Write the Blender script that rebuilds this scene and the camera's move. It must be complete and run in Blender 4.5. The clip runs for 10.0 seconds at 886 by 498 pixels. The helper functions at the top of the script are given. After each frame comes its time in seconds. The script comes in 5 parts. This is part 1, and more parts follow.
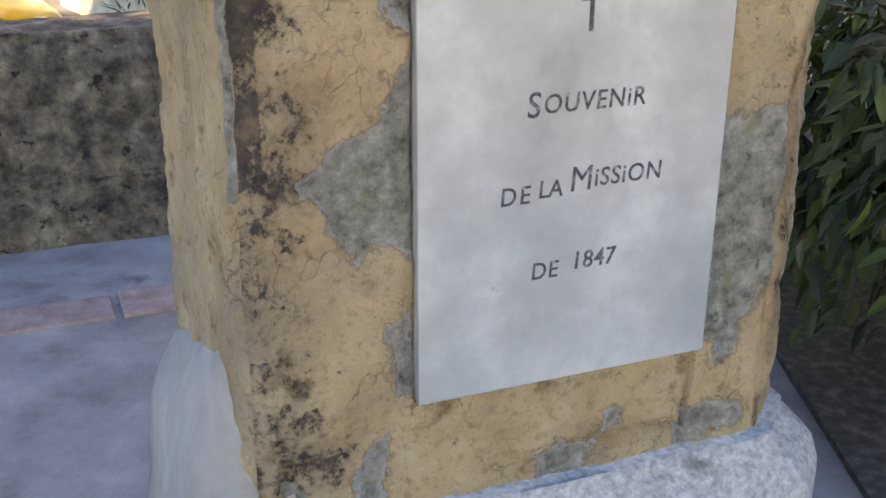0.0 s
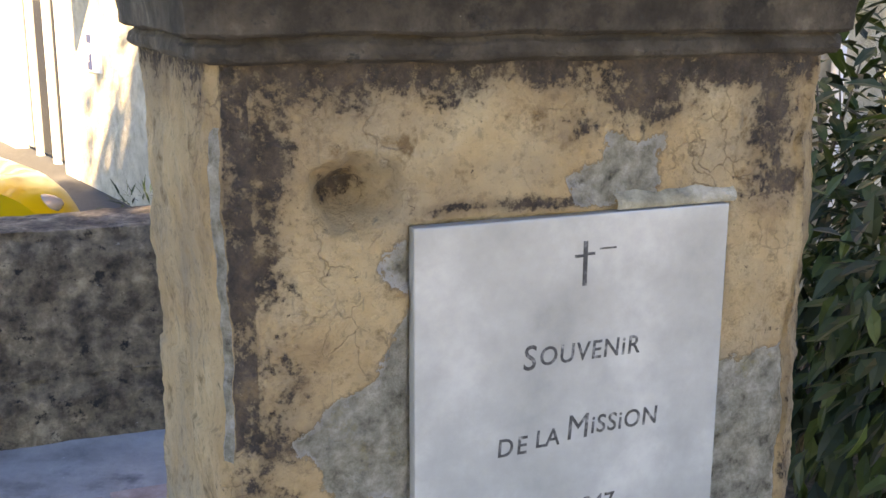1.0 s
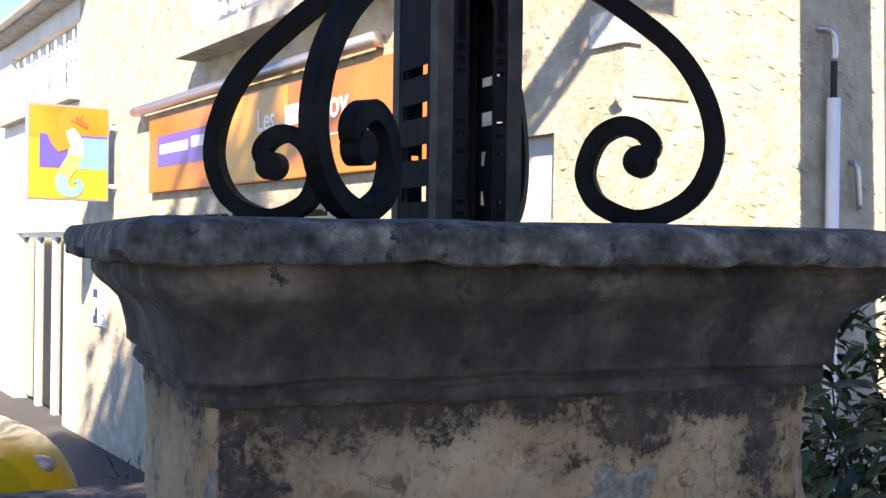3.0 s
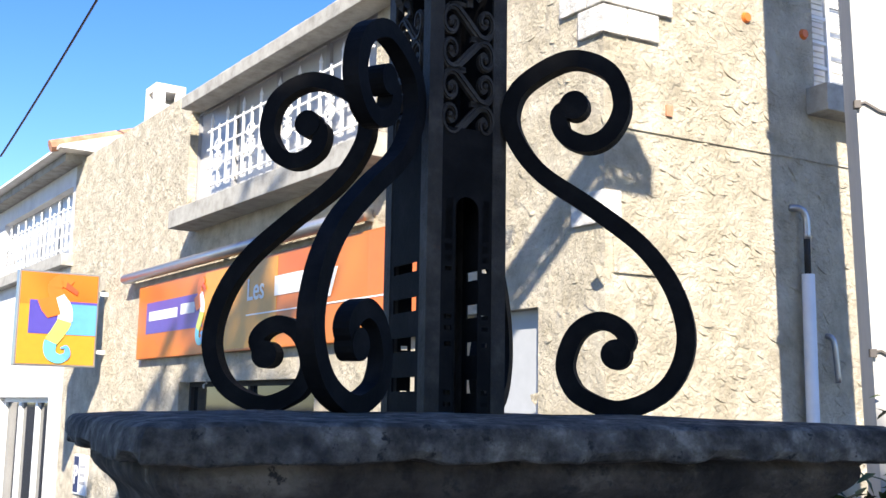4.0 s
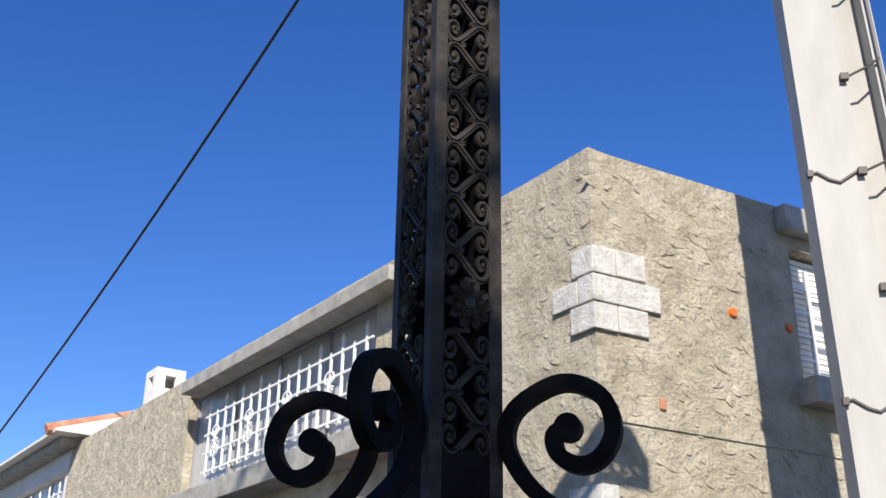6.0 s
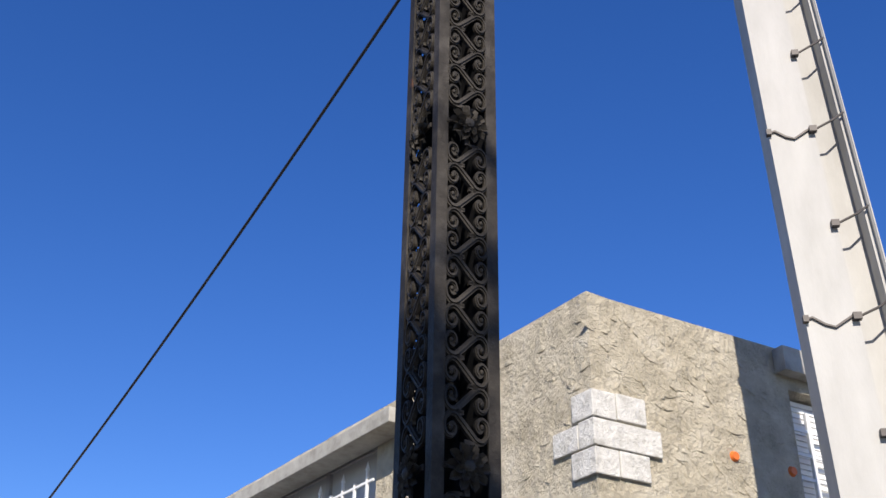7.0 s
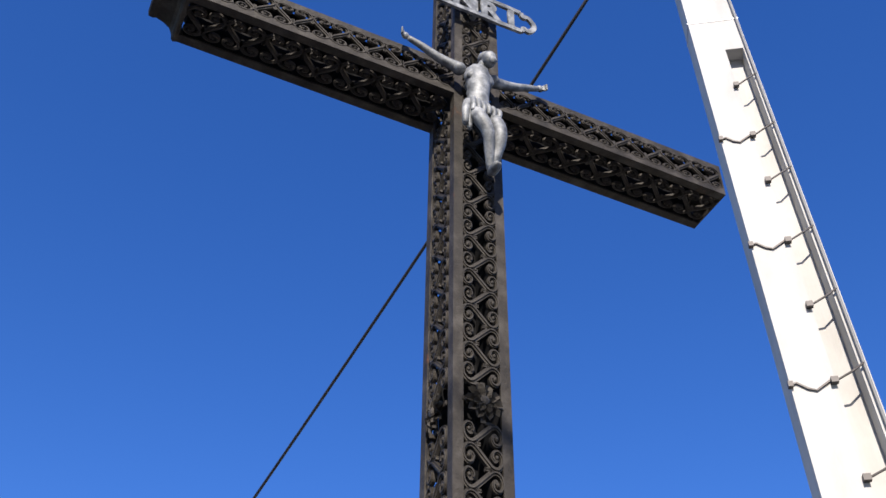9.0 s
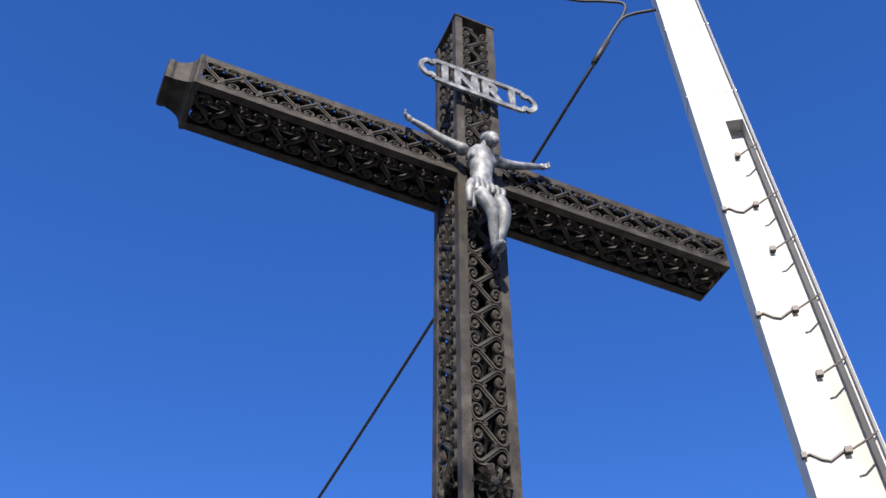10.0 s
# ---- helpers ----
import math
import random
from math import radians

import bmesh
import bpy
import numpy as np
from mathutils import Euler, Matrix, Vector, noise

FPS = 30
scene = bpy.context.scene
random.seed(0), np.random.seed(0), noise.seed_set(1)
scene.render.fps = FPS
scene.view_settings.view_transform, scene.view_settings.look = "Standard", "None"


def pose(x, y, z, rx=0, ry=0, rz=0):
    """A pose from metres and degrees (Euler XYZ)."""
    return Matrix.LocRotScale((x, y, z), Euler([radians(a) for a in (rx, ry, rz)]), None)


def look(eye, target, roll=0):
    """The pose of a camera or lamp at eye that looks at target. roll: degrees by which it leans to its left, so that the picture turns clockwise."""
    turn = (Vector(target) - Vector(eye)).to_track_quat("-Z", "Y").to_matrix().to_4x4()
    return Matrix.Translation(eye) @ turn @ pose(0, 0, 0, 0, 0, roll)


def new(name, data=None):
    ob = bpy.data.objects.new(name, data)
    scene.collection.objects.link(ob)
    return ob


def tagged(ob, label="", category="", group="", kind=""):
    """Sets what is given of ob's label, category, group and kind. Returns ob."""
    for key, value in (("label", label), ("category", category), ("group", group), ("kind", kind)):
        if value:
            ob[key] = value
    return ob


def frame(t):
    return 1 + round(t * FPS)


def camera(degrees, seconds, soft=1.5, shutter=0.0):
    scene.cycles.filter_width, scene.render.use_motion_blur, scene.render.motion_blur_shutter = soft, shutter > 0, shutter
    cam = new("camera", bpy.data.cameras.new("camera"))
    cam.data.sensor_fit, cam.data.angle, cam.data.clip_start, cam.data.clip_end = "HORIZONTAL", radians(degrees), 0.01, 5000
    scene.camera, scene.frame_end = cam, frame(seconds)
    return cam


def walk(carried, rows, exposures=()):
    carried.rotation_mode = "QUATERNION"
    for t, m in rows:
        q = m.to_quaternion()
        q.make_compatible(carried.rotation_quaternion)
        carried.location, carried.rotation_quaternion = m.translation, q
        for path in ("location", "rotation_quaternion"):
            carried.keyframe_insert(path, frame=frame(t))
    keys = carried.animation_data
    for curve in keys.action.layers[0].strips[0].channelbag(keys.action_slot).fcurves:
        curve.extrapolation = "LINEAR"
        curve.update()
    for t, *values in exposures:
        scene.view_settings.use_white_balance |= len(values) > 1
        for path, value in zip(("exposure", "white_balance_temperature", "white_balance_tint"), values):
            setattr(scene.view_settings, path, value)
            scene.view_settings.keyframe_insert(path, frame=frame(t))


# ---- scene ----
cam = camera(45.0, 10.0)
# seconds, eye x y z, yaw, pitch, roll
PATH = [
    (0, 0.000, 0.047, 1.472, 0.01, -21.39, -0.16),
    (0.5, 0.001, 0.065, 1.551, -0.04, -17.33, -0.06),
    (1, -0.000, 0.070, 1.604, -0.12, -13.21, -0.18),
    (1.5, 0.004, 0.073, 1.637, 0.05, -9.96, -0.27),
    (2, 0.007, 0.077, 1.667, 0.15, -6.98, -0.43),
    (2.5, 0.008, 0.073, 1.697, 0.21, -3.88, -0.64),
    (4, 0.003, -0.059, 1.770, -0.64, 8.50, -0.92),
    (4.5, 0.005, -0.100, 1.783, -0.72, 12.74, -0.96),
    (5, 0.001, -0.122, 1.796, -0.70, 16.27, -1.05),
    (5.5, -0.003, -0.139, 1.811, -0.66, 19.65, -1.00),
    (7, -0.003, -0.248, 1.862, -0.42, 30.14, -0.85),
    (7.5, 0.002, -0.274, 1.884, -0.01, 33.37, -1.34),
    (8, 0.011, -0.285, 1.907, 0.46, 36.51, -1.39),
    (8.5, 0.014, -0.297, 1.917, 0.92, 39.82, -1.13),
    (9, 0.018, -0.315, 1.926, 1.40, 42.89, -0.79),
    (9.5, 0.020, -0.328, 1.927, 1.75, 45.25, -0.40),
    (10, 0.021, -0.340, 1.928, 1.96, 46.78, 0.02),
]


def aim(x, y, z, yaw, pitch, roll):
    """A camera pose whose roll is about its own line of sight."""
    a, p = radians(yaw), radians(pitch)
    eye = Vector((x, y, z))
    return look(eye, eye + Vector((-math.sin(a) * math.cos(p), math.cos(a) * math.cos(p), math.sin(p))), -roll)


walk(cam, [(t, aim(*row)) for t, *row in PATH],
     exposures=[(0.0, 3.15, 14800, 16), (1.0, 3.12, 13800, 16), (2.5, 2.4, 9400, 17), (4.0, 1.58, 6700, 10), (5.5, 0.75, 6500, 10), (7.5, 0.75, 6500, 12), (10.0, 1.25, 6500, 12)])

# ---- world and light ----
SUN = Vector((-0.031, -0.808, 0.588)).normalized()
world = bpy.data.worlds.new("sky")
scene.world = world
world.use_nodes = True
wn = world.node_tree.nodes
sky = wn.new("ShaderNodeTexSky")
sky.sky_type = "NISHITA"
sky.sun_disc = False
sky.sun_elevation = math.asin(SUN.z)
sky.sun_rotation = math.atan2(SUN.x, SUN.y)
sky.altitude = 300
sky.air_density, sky.dust_density, sky.ozone_density = 1.0, 0.2, 4.0
tone = wn.new("ShaderNodeHueSaturation")
tone.inputs["Saturation"].default_value, tone.inputs["Hue"].default_value = 1.27, 0.516
world.node_tree.links.new(sky.outputs[0], tone.inputs["Color"])
world.node_tree.links.new(tone.outputs[0], wn["Background"].inputs[0])
wn["Background"].inputs[1].default_value = 0.10
sun_data = bpy.data.lights.new("sun", "SUN")
sun_data.energy, sun_data.angle, sun_data.color = 4.2, radians(0.55), (1.0, 0.93, 0.82)
new("sun", sun_data).matrix_world = look(SUN * 30, (0, 0, 0))


# ---- materials ----
def mat_base(name, rough=0.8, metal=0.0):
    m = bpy.data.materials.new(name)
    m.use_nodes = True
    nt = m.node_tree
    b = nt.nodes["Principled BSDF"]
    b.inputs["Roughness"].default_value = rough
    b.inputs["Metallic"].default_value = metal
    return m, nt, b


def rgba(c):
    return (c[0], c[1], c[2], 1.0)


def surface(name, cols, scale=6.0, detail=8.0, rough=0.85, metal=0.0, bump=0.3, bump_scale=40.0, spots=None, stretch=(1, 1, 1), island=False, spread=0.1):
    """Ramped noise in object space; spots = (colour, scale, threshold, softness) adds stains of their own shape."""
    m, nt, b = mat_base(name, rough, metal)
    N, L = nt.nodes, nt.links
    tc = N.new("ShaderNodeTexCoord")
    mp = N.new("ShaderNodeMapping")
    mp.inputs["Scale"].default_value = stretch
    L.new(tc.outputs["Object"], mp.inputs[0])
    n1 = N.new("ShaderNodeTexNoise")
    n1.inputs["Scale"].default_value, n1.inputs["Detail"].default_value, n1.inputs["Roughness"].default_value = scale, detail, 0.65
    L.new(mp.outputs[0], n1.inputs["Vector"])
    ramp = N.new("ShaderNodeValToRGB")
    el = ramp.color_ramp.elements
    lo, hi = 0.32, 0.68
    el[0].position, el[0].color = lo, rgba(cols[0])
    el[1].position, el[1].color = hi, rgba(cols[-1])
    for k, c in enumerate(cols[1:-1]):
        e = el.new(lo + (hi - lo) * (k + 1) / (len(cols) - 1))
        e.color = rgba(c)
    L.new(n1.outputs[0], ramp.inputs[0])
    out = ramp.outputs[0]
    for col, sc, th, soft in spots or ():
        n2 = N.new("ShaderNodeTexNoise")
        n2.inputs["Scale"].default_value, n2.inputs["Detail"].default_value, n2.inputs["Roughness"].default_value = sc, 9, 0.7
        L.new(mp.outputs[0], n2.inputs["Vector"])
        mr = N.new("ShaderNodeMapRange")
        mr.inputs[1].default_value, mr.inputs[2].default_value = th, th + soft
        L.new(n2.outputs[0], mr.inputs[0])
        mx = N.new("ShaderNodeMixRGB")
        L.new(mr.outputs[0], mx.inputs[0])
        L.new(out, mx.inputs[1])
        mx.inputs[2].default_value = rgba(col)
        out = mx.outputs[0]
    if island:
        oi = N.new("ShaderNodeObjectInfo")
        hs = N.new("ShaderNodeHueSaturation")
        mr = N.new("ShaderNodeMapRange")
        mr.inputs[3].default_value, mr.inputs[4].default_value = 1 - spread, 1 + spread
        L.new(oi.outputs["Random"], mr.inputs[0])
        L.new(mr.outputs[0], hs.inputs["Value"])
        L.new(out, hs.inputs["Color"])
        out = hs.outputs[0]
    L.new(out, b.inputs["Base Color"])
    if bump:
        n3 = N.new("ShaderNodeTexNoise")
        n3.inputs["Scale"].default_value, n3.inputs["Detail"].default_value, n3.inputs["Roughness"].default_value = bump_scale, 8, 0.7
        L.new(mp.outputs[0], n3.inputs["Vector"])
        bp = N.new("ShaderNodeBump")
        bp.inputs["Strength"].default_value, bp.inputs["Distance"].default_value = bump, 0.02
        L.new(n3.outputs[0], bp.inputs["Height"])
        L.new(bp.outputs[0], b.inputs["Normal"])
    return m


def plain(name, col, rough=0.5, metal=0.0, emit=0.0, coat=0.0):
    m, nt, b = mat_base(name, rough, metal)
    n = nt.nodes.new("ShaderNodeTexNoise")
    n.inputs["Scale"].default_value, n.inputs["Detail"].default_value = 9, 6
    mx = nt.nodes.new("ShaderNodeMixRGB")
    mx.inputs[1].default_value = rgba([c * 0.88 for c in col])
    mx.inputs[2].default_value = rgba([min(1, c * 1.1) for c in col])
    tc = nt.nodes.new("ShaderNodeTexCoord")
    nt.links.new(tc.outputs["Object"], n.inputs["Vector"])
    nt.links.new(n.outputs[0], mx.inputs[0])
    nt.links.new(mx.outputs[0], b.inputs["Base Color"])
    b.inputs["Coat Weight"].default_value = coat
    return m


def peeling_plaster():
    """Ochre lime wash over plaster, black crusting that also paints shade, and bare mortar, each with its own broken
    outline.
    """
    m, nt, b = mat_base("peeling_ochre_plaster", 0.92)
    N, L = nt.nodes, nt.links
    tc = N.new("ShaderNodeTexCoord")

    def nz(scale, detail=9, rough=0.65, stretch=None):
        n = N.new("ShaderNodeTexNoise")
        n.inputs["Scale"].default_value, n.inputs["Detail"].default_value, n.inputs["Roughness"].default_value = scale, detail, rough
        if stretch:
            mp = N.new("ShaderNodeMapping")
            mp.inputs["Scale"].default_value = stretch
            L.new(tc.outputs["Object"], mp.inputs[0])
            L.new(mp.outputs[0], n.inputs["Vector"])
        else:
            L.new(tc.outputs["Object"], n.inputs["Vector"])
        return n.outputs[0]

    def ramp(src, cols, lo=0.3, hi=0.7):
        r = N.new("ShaderNodeValToRGB")
        e = r.color_ramp.elements
        e[0].position, e[0].color, e[1].position, e[1].color = lo, rgba(cols[0]), hi, rgba(cols[-1])
        for k, c in enumerate(cols[1:-1]):
            e.new(lo + (hi - lo) * (k + 1) / (len(cols) - 1)).color = rgba(c)
        L.new(src, r.inputs[0])
        return r.outputs[0]

    def calc(op, a, b_, c=None):
        n = N.new("ShaderNodeMath")
        n.operation = op
        for k, v in enumerate((a, b_, c)):
            if v is None:
                continue
            if isinstance(v, (int, float)):
                n.inputs[k].default_value = v
            else:
                L.new(v, n.inputs[k])
        return n.outputs[0]

    def step(src, lo, hi):
        r = N.new("ShaderNodeMapRange")
        r.inputs[1].default_value, r.inputs[2].default_value = lo, hi
        L.new(src, r.inputs[0])
        return r.outputs[0]

    def mix(f, a, b_):
        n = N.new("ShaderNodeMixRGB")
        L.new(f, n.inputs[0])
        for k, v in ((1, a), (2, b_)):
            if isinstance(v, tuple):
                n.inputs[k].default_value = rgba(v)
            else:
                L.new(v, n.inputs[k])
        return n.outputs[0]

    at_c, at_p = N.new("ShaderNodeAttribute"), N.new("ShaderNodeAttribute")
    at_c.attribute_name, at_p.attribute_name = "crust_shade", "bare"
    ochre = ramp(nz(6, 10), [(0.42, 0.275, 0.150), (0.59, 0.410, 0.230), (0.69, 0.510, 0.305), (0.77, 0.625, 0.420)])
    ochre = mix(step(nz(2.6, 8), 0.5, 0.66), ochre, (0.46, 0.375, 0.27))
    ochre = mix(step(nz(13, 10, 0.7), 0.56, 0.66), ochre, (0.27, 0.17, 0.085))
    ochre = mix(step(nz(20, 6, 0.7, (2.5, 2.5, 0.35)), 0.62, 0.72), ochre, (0.30, 0.25, 0.19))
    ochre = mix(step(nz(60, 6, 0.7), 0.64, 0.70), ochre, (0.12, 0.085, 0.06))
    crust_shade = ramp(nz(24, 10, 0.7), [(0.022, 0.018, 0.017), (0.065, 0.048, 0.040), (0.14, 0.10, 0.075), (0.30, 0.20, 0.115)])
    grain = calc("ADD", calc("MULTIPLY", calc("SUBTRACT", nz(14, 12, 0.72), 0.5), 2.4), calc("MULTIPLY", calc("SUBTRACT", nz(75, 8, 0.75), 0.5), 1.6))
    f_c = step(calc("ADD", at_c.outputs["Fac"], grain), 0.50, 0.72)
    veil = step(calc("ADD", at_c.outputs["Fac"], calc("MULTIPLY", calc("SUBTRACT", nz(7, 12, 0.75), 0.5), 1.5)), 0.10, 0.62)
    ochre = mix(calc("MULTIPLY", veil, 0.48), ochre, (0.235, 0.165, 0.115))
    cracks = N.new("ShaderNodeTexVoronoi")
    cracks.feature = "DISTANCE_TO_EDGE"
    cracks.inputs["Scale"].default_value = 17
    warp = N.new("ShaderNodeVectorMath")
    warp.operation = "ADD"
    wn_ = N.new("ShaderNodeTexNoise")
    wn_.inputs["Scale"].default_value, wn_.inputs["Detail"].default_value = 9, 8
    L.new(tc.outputs["Object"], wn_.inputs["Vector"])
    half_w_ = N.new("ShaderNodeVectorMath")
    half_w_.operation = "SCALE"
    half_w_.inputs["Scale"].default_value = 0.22
    L.new(wn_.outputs["Color"], half_w_.inputs[0])
    L.new(tc.outputs["Object"], warp.inputs[0])
    L.new(half_w_.outputs[0], warp.inputs[1])
    L.new(warp.outputs[0], cracks.inputs["Vector"])
    crack = calc("MULTIPLY", calc("SUBTRACT", 1.0, step(cracks.outputs["Distance"], 0.004, 0.035)), step(nz(5, 5), 0.50, 0.60))
    ochre = mix(calc("MULTIPLY", crack, 0.55), ochre, (0.20, 0.13, 0.075))
    col = mix(f_c, ochre, crust_shade)
    # dirt in small pits, also standing in for relief shading in the colour
    pit_shade = step(calc("SUBTRACT", 1.0, nz(52, 10, 0.75)), 0.53, 0.62)
    col = mix(calc("MULTIPLY", pit_shade, 0.36), col, (0.16, 0.11, 0.075))
    pale = step(nz(31, 9, 0.75), 0.60, 0.68)
    col = mix(calc("MULTIPLY", pale, 0.30), col, (0.70, 0.58, 0.40))
    mort = ramp(nz(38, 10, 0.7), [(0.10, 0.095, 0.075), (0.32, 0.305, 0.25), (0.50, 0.48, 0.41), (0.74, 0.73, 0.68)])
    mort = mix(step(nz(11, 8, 0.7), 0.56, 0.68), mort, (0.42, 0.36, 0.20))
    mort = mix(step(nz(17, 9, 0.7), 0.60, 0.68), mort, (0.07, 0.065, 0.055))
    sd = calc("ADD", at_p.outputs["Fac"], calc("MULTIPLY", calc("SUBTRACT", nz(30, 9, 0.72), 0.5), 0.075))
    f_p = step(sd, -0.0015, 0.0015)
    rim = calc("MULTIPLY", step(sd, -0.006, -0.001), calc("SUBTRACT", 1.0, f_p))
    col = mix(calc("MULTIPLY", rim, 0.6), col, (0.16, 0.115, 0.075))
    lip = calc("MULTIPLY", f_p, calc("SUBTRACT", 1.0, step(sd, 0.003, 0.011)))
    mort = mix(calc("MULTIPLY", lip, step(nz(9, 4), 0.42, 0.58)), mort, (0.60, 0.60, 0.60))
    col = mix(f_p, col, mort)
    L.new(col, b.inputs["Base Color"])
    h = calc("ADD", calc("MULTIPLY", nz(28, 10, 0.75), 0.9), calc("MULTIPLY", nz(95, 6, 0.7), 0.35))
    h = calc("ADD", h, calc("MULTIPLY", f_p, calc("MULTIPLY", nz(120, 5, 0.8), 0.9)))
    h = calc("SUBTRACT", h, calc("MULTIPLY", f_p, 0.55))
    h = calc("ADD", h, calc("MULTIPLY", f_c, calc("MULTIPLY", nz(48, 6, 0.8), 0.8)))
    bp = N.new("ShaderNodeBump")
    h = calc("SUBTRACT", h, calc("MULTIPLY", crack, 0.35))
    bp.inputs["Strength"].default_value, bp.inputs["Distance"].default_value = 1.0, 0.042
    L.new(h, bp.inputs["Height"])
    L.new(bp.outputs[0], b.inputs["Normal"])
    return m


OCHRE = peeling_plaster()
MORTAR = surface("grey_mortar", [(0.16, 0.155, 0.125), (0.30, 0.29, 0.24), (0.42, 0.40, 0.34), (0.55, 0.54, 0.50)], 24, 10, 0.95, bump=0.9, bump_scale=70,
                 spots=[((0.07, 0.065, 0.05), 18, 0.61, 0.06), ((0.38, 0.33, 0.18), 9, 0.6, 0.1)])
CEMENT = surface("white_cement", [(0.20, 0.19, 0.175), (0.27, 0.257, 0.24), (0.34, 0.325, 0.30)], 5, 8, 0.9, bump=0.25, bump_scale=40, spots=[((0.20, 0.19, 0.18), 14, 0.62, 0.06)])
GRANITE = surface("speckled_cement", [(0.20, 0.20, 0.20), (0.34, 0.34, 0.335), (0.48, 0.48, 0.47)], 70, 6, 0.9, bump=0.5, bump_scale=90, spots=[((0.12, 0.115, 0.11), 6, 0.58, 0.12)])
CORNICE = surface("weathered_cornice", [(0.012, 0.010, 0.009), (0.036, 0.029, 0.024), (0.088, 0.073, 0.060), (0.22, 0.19, 0.155)], 7, 12, 0.95, bump=1.0, bump_scale=60, stretch=(1, 1, 1.0),
                  spots=[((0.15, 0.122, 0.090), 4, 0.58, 0.10), ((0.012, 0.011, 0.010), 11, 0.57, 0.10), ((0.035, 0.032, 0.03), 30, 0.58, 0.05), ((0.30, 0.24, 0.10), 5, 0.66, 0.06), ((0.38, 0.36, 0.32), 16, 0.66, 0.06)])
MARBLE = surface("grey_marble", [(0.185, 0.205, 0.218), (0.265, 0.288, 0.302), (0.385, 0.41, 0.425)], 4.0, 9, 0.28, bump=0.06, bump_scale=60,
                 spots=[((0.36, 0.31, 0.24), 5, 0.62, 0.14), ((0.15, 0.15, 0.155), 22, 0.68, 0.04)])
ENGRAVED = surface("worn_black_paint", [(0.012, 0.014, 0.018), (0.045, 0.05, 0.058), (0.22, 0.235, 0.25)], 60, 4, 0.8, bump=0)
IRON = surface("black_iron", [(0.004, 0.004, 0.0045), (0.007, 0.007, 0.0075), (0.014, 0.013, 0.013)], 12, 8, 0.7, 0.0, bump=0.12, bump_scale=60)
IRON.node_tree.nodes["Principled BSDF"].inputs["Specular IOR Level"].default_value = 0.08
CAST = surface("weathered_cast_iron", [(0.013, 0.011, 0.009), (0.032, 0.027, 0.022), (0.066, 0.058, 0.050)], 14, 8, 0.6, 0.0, bump=0.3, bump_scale=80,
               spots=[((0.10, 0.04, 0.018), 9, 0.64, 0.08)])
CAST.node_tree.nodes["Principled BSDF"].inputs["Specular IOR Level"].default_value = 0.25
ZINC = surface("silver_cast_metal", [(0.05, 0.054, 0.060), (0.15, 0.158, 0.17), (0.34, 0.345, 0.355)], 26, 8, 0.55, 0.1, bump=0.15, bump_scale=80)
STUCCO = surface("rough_stucco", [(0.40, 0.35, 0.26), (0.57, 0.505, 0.385), (0.71, 0.645, 0.52)], 3.2, 12, 0.95, bump=1.0, bump_scale=7,
                 spots=[((0.22, 0.19, 0.14), 5, 0.62, 0.12)])
STUCCO.node_tree.nodes["Bump"].inputs["Distance"].default_value = 0.07
CONCRETE = surface("concrete_slab", [(0.25, 0.24, 0.21), (0.36, 0.345, 0.31), (0.44, 0.43, 0.39)], 5, 9, 0.9, bump=0.25, bump_scale=30)
WHITE_STONE = surface("white_stone", [(0.46, 0.44, 0.40), (0.62, 0.60, 0.56), (0.70, 0.68, 0.64)], 9, 8, 0.85, bump=0.9, bump_scale=16)
POLE_MAT = surface("pale_concrete_pole", [(0.36, 0.35, 0.33), (0.43, 0.42, 0.40), (0.49, 0.48, 0.46)], 3, 8, 0.85, bump=0.1, bump_scale=40, stretch=(1, 1, 0.3))
WHITE_PAINT = plain("white_paint", (0.78, 0.78, 0.77), 0.5)
WHITE_WALL = surface("white_render", [(0.66, 0.64, 0.60), (0.74, 0.72, 0.69), (0.79, 0.78, 0.75)], 2, 8, 0.9, bump=0.15, bump_scale=40)
GREY_PANE = plain("frosted_pane", (0.46, 0.46, 0.46), 0.25)
DARK = plain("dark_interior", (0.03, 0.03, 0.032), 0.8)
STEEL = plain("galvanised_steel", (0.42, 0.42, 0.43), 0.35, 0.85)
ORANGE = surface("orange_sign", [(0.46, 0.10, 0.012), (0.54, 0.15, 0.016), (0.58, 0.22, 0.025)], 0.5, 2, 0.35, bump=0)
ORANGE2 = plain("amber_sign", (0.58, 0.26, 0.025), 0.35)
ORANGE3 = plain("deep_orange_sign", (0.70, 0.16, 0.025), 0.35)
VIOLET = plain("violet_sign", (0.075, 0.06, 0.34), 0.35)
BLUE = plain("light_blue_sign", (0.10, 0.32, 0.72), 0.35)
TEAL = plain("turquoise_sign", (0.12, 0.50, 0.60), 0.35)
GREENISH = plain("lime_sign", (0.50, 0.58, 0.12), 0.35)
RED = plain("red_sign", (0.62, 0.08, 0.03), 0.35)
TILE = surface("roof_tile", [(0.36, 0.15, 0.08), (0.46, 0.22, 0.13), (0.52, 0.32, 0.20)], 5, 6, 0.9, bump=0.2, bump_scale=30)
YELLOW = plain("yellow_car_paint", (0.50, 0.37, 0.006), 0.3, coat=0.4)
RUBBER = plain("rubber", (0.02, 0.02, 0.02), 0.8)
CAR_GLASS = plain("car_glass", (0.015, 0.017, 0.02), 0.06)
LAMP_GLASS = plain("headlight_glass", (0.30, 0.30, 0.28), 0.1)
ASPHALT = surface("asphalt", [(0.035, 0.035, 0.037), (0.05, 0.05, 0.051), (0.07, 0.07, 0.07)], 30, 8, 0.9, bump=0.3, bump_scale=120)
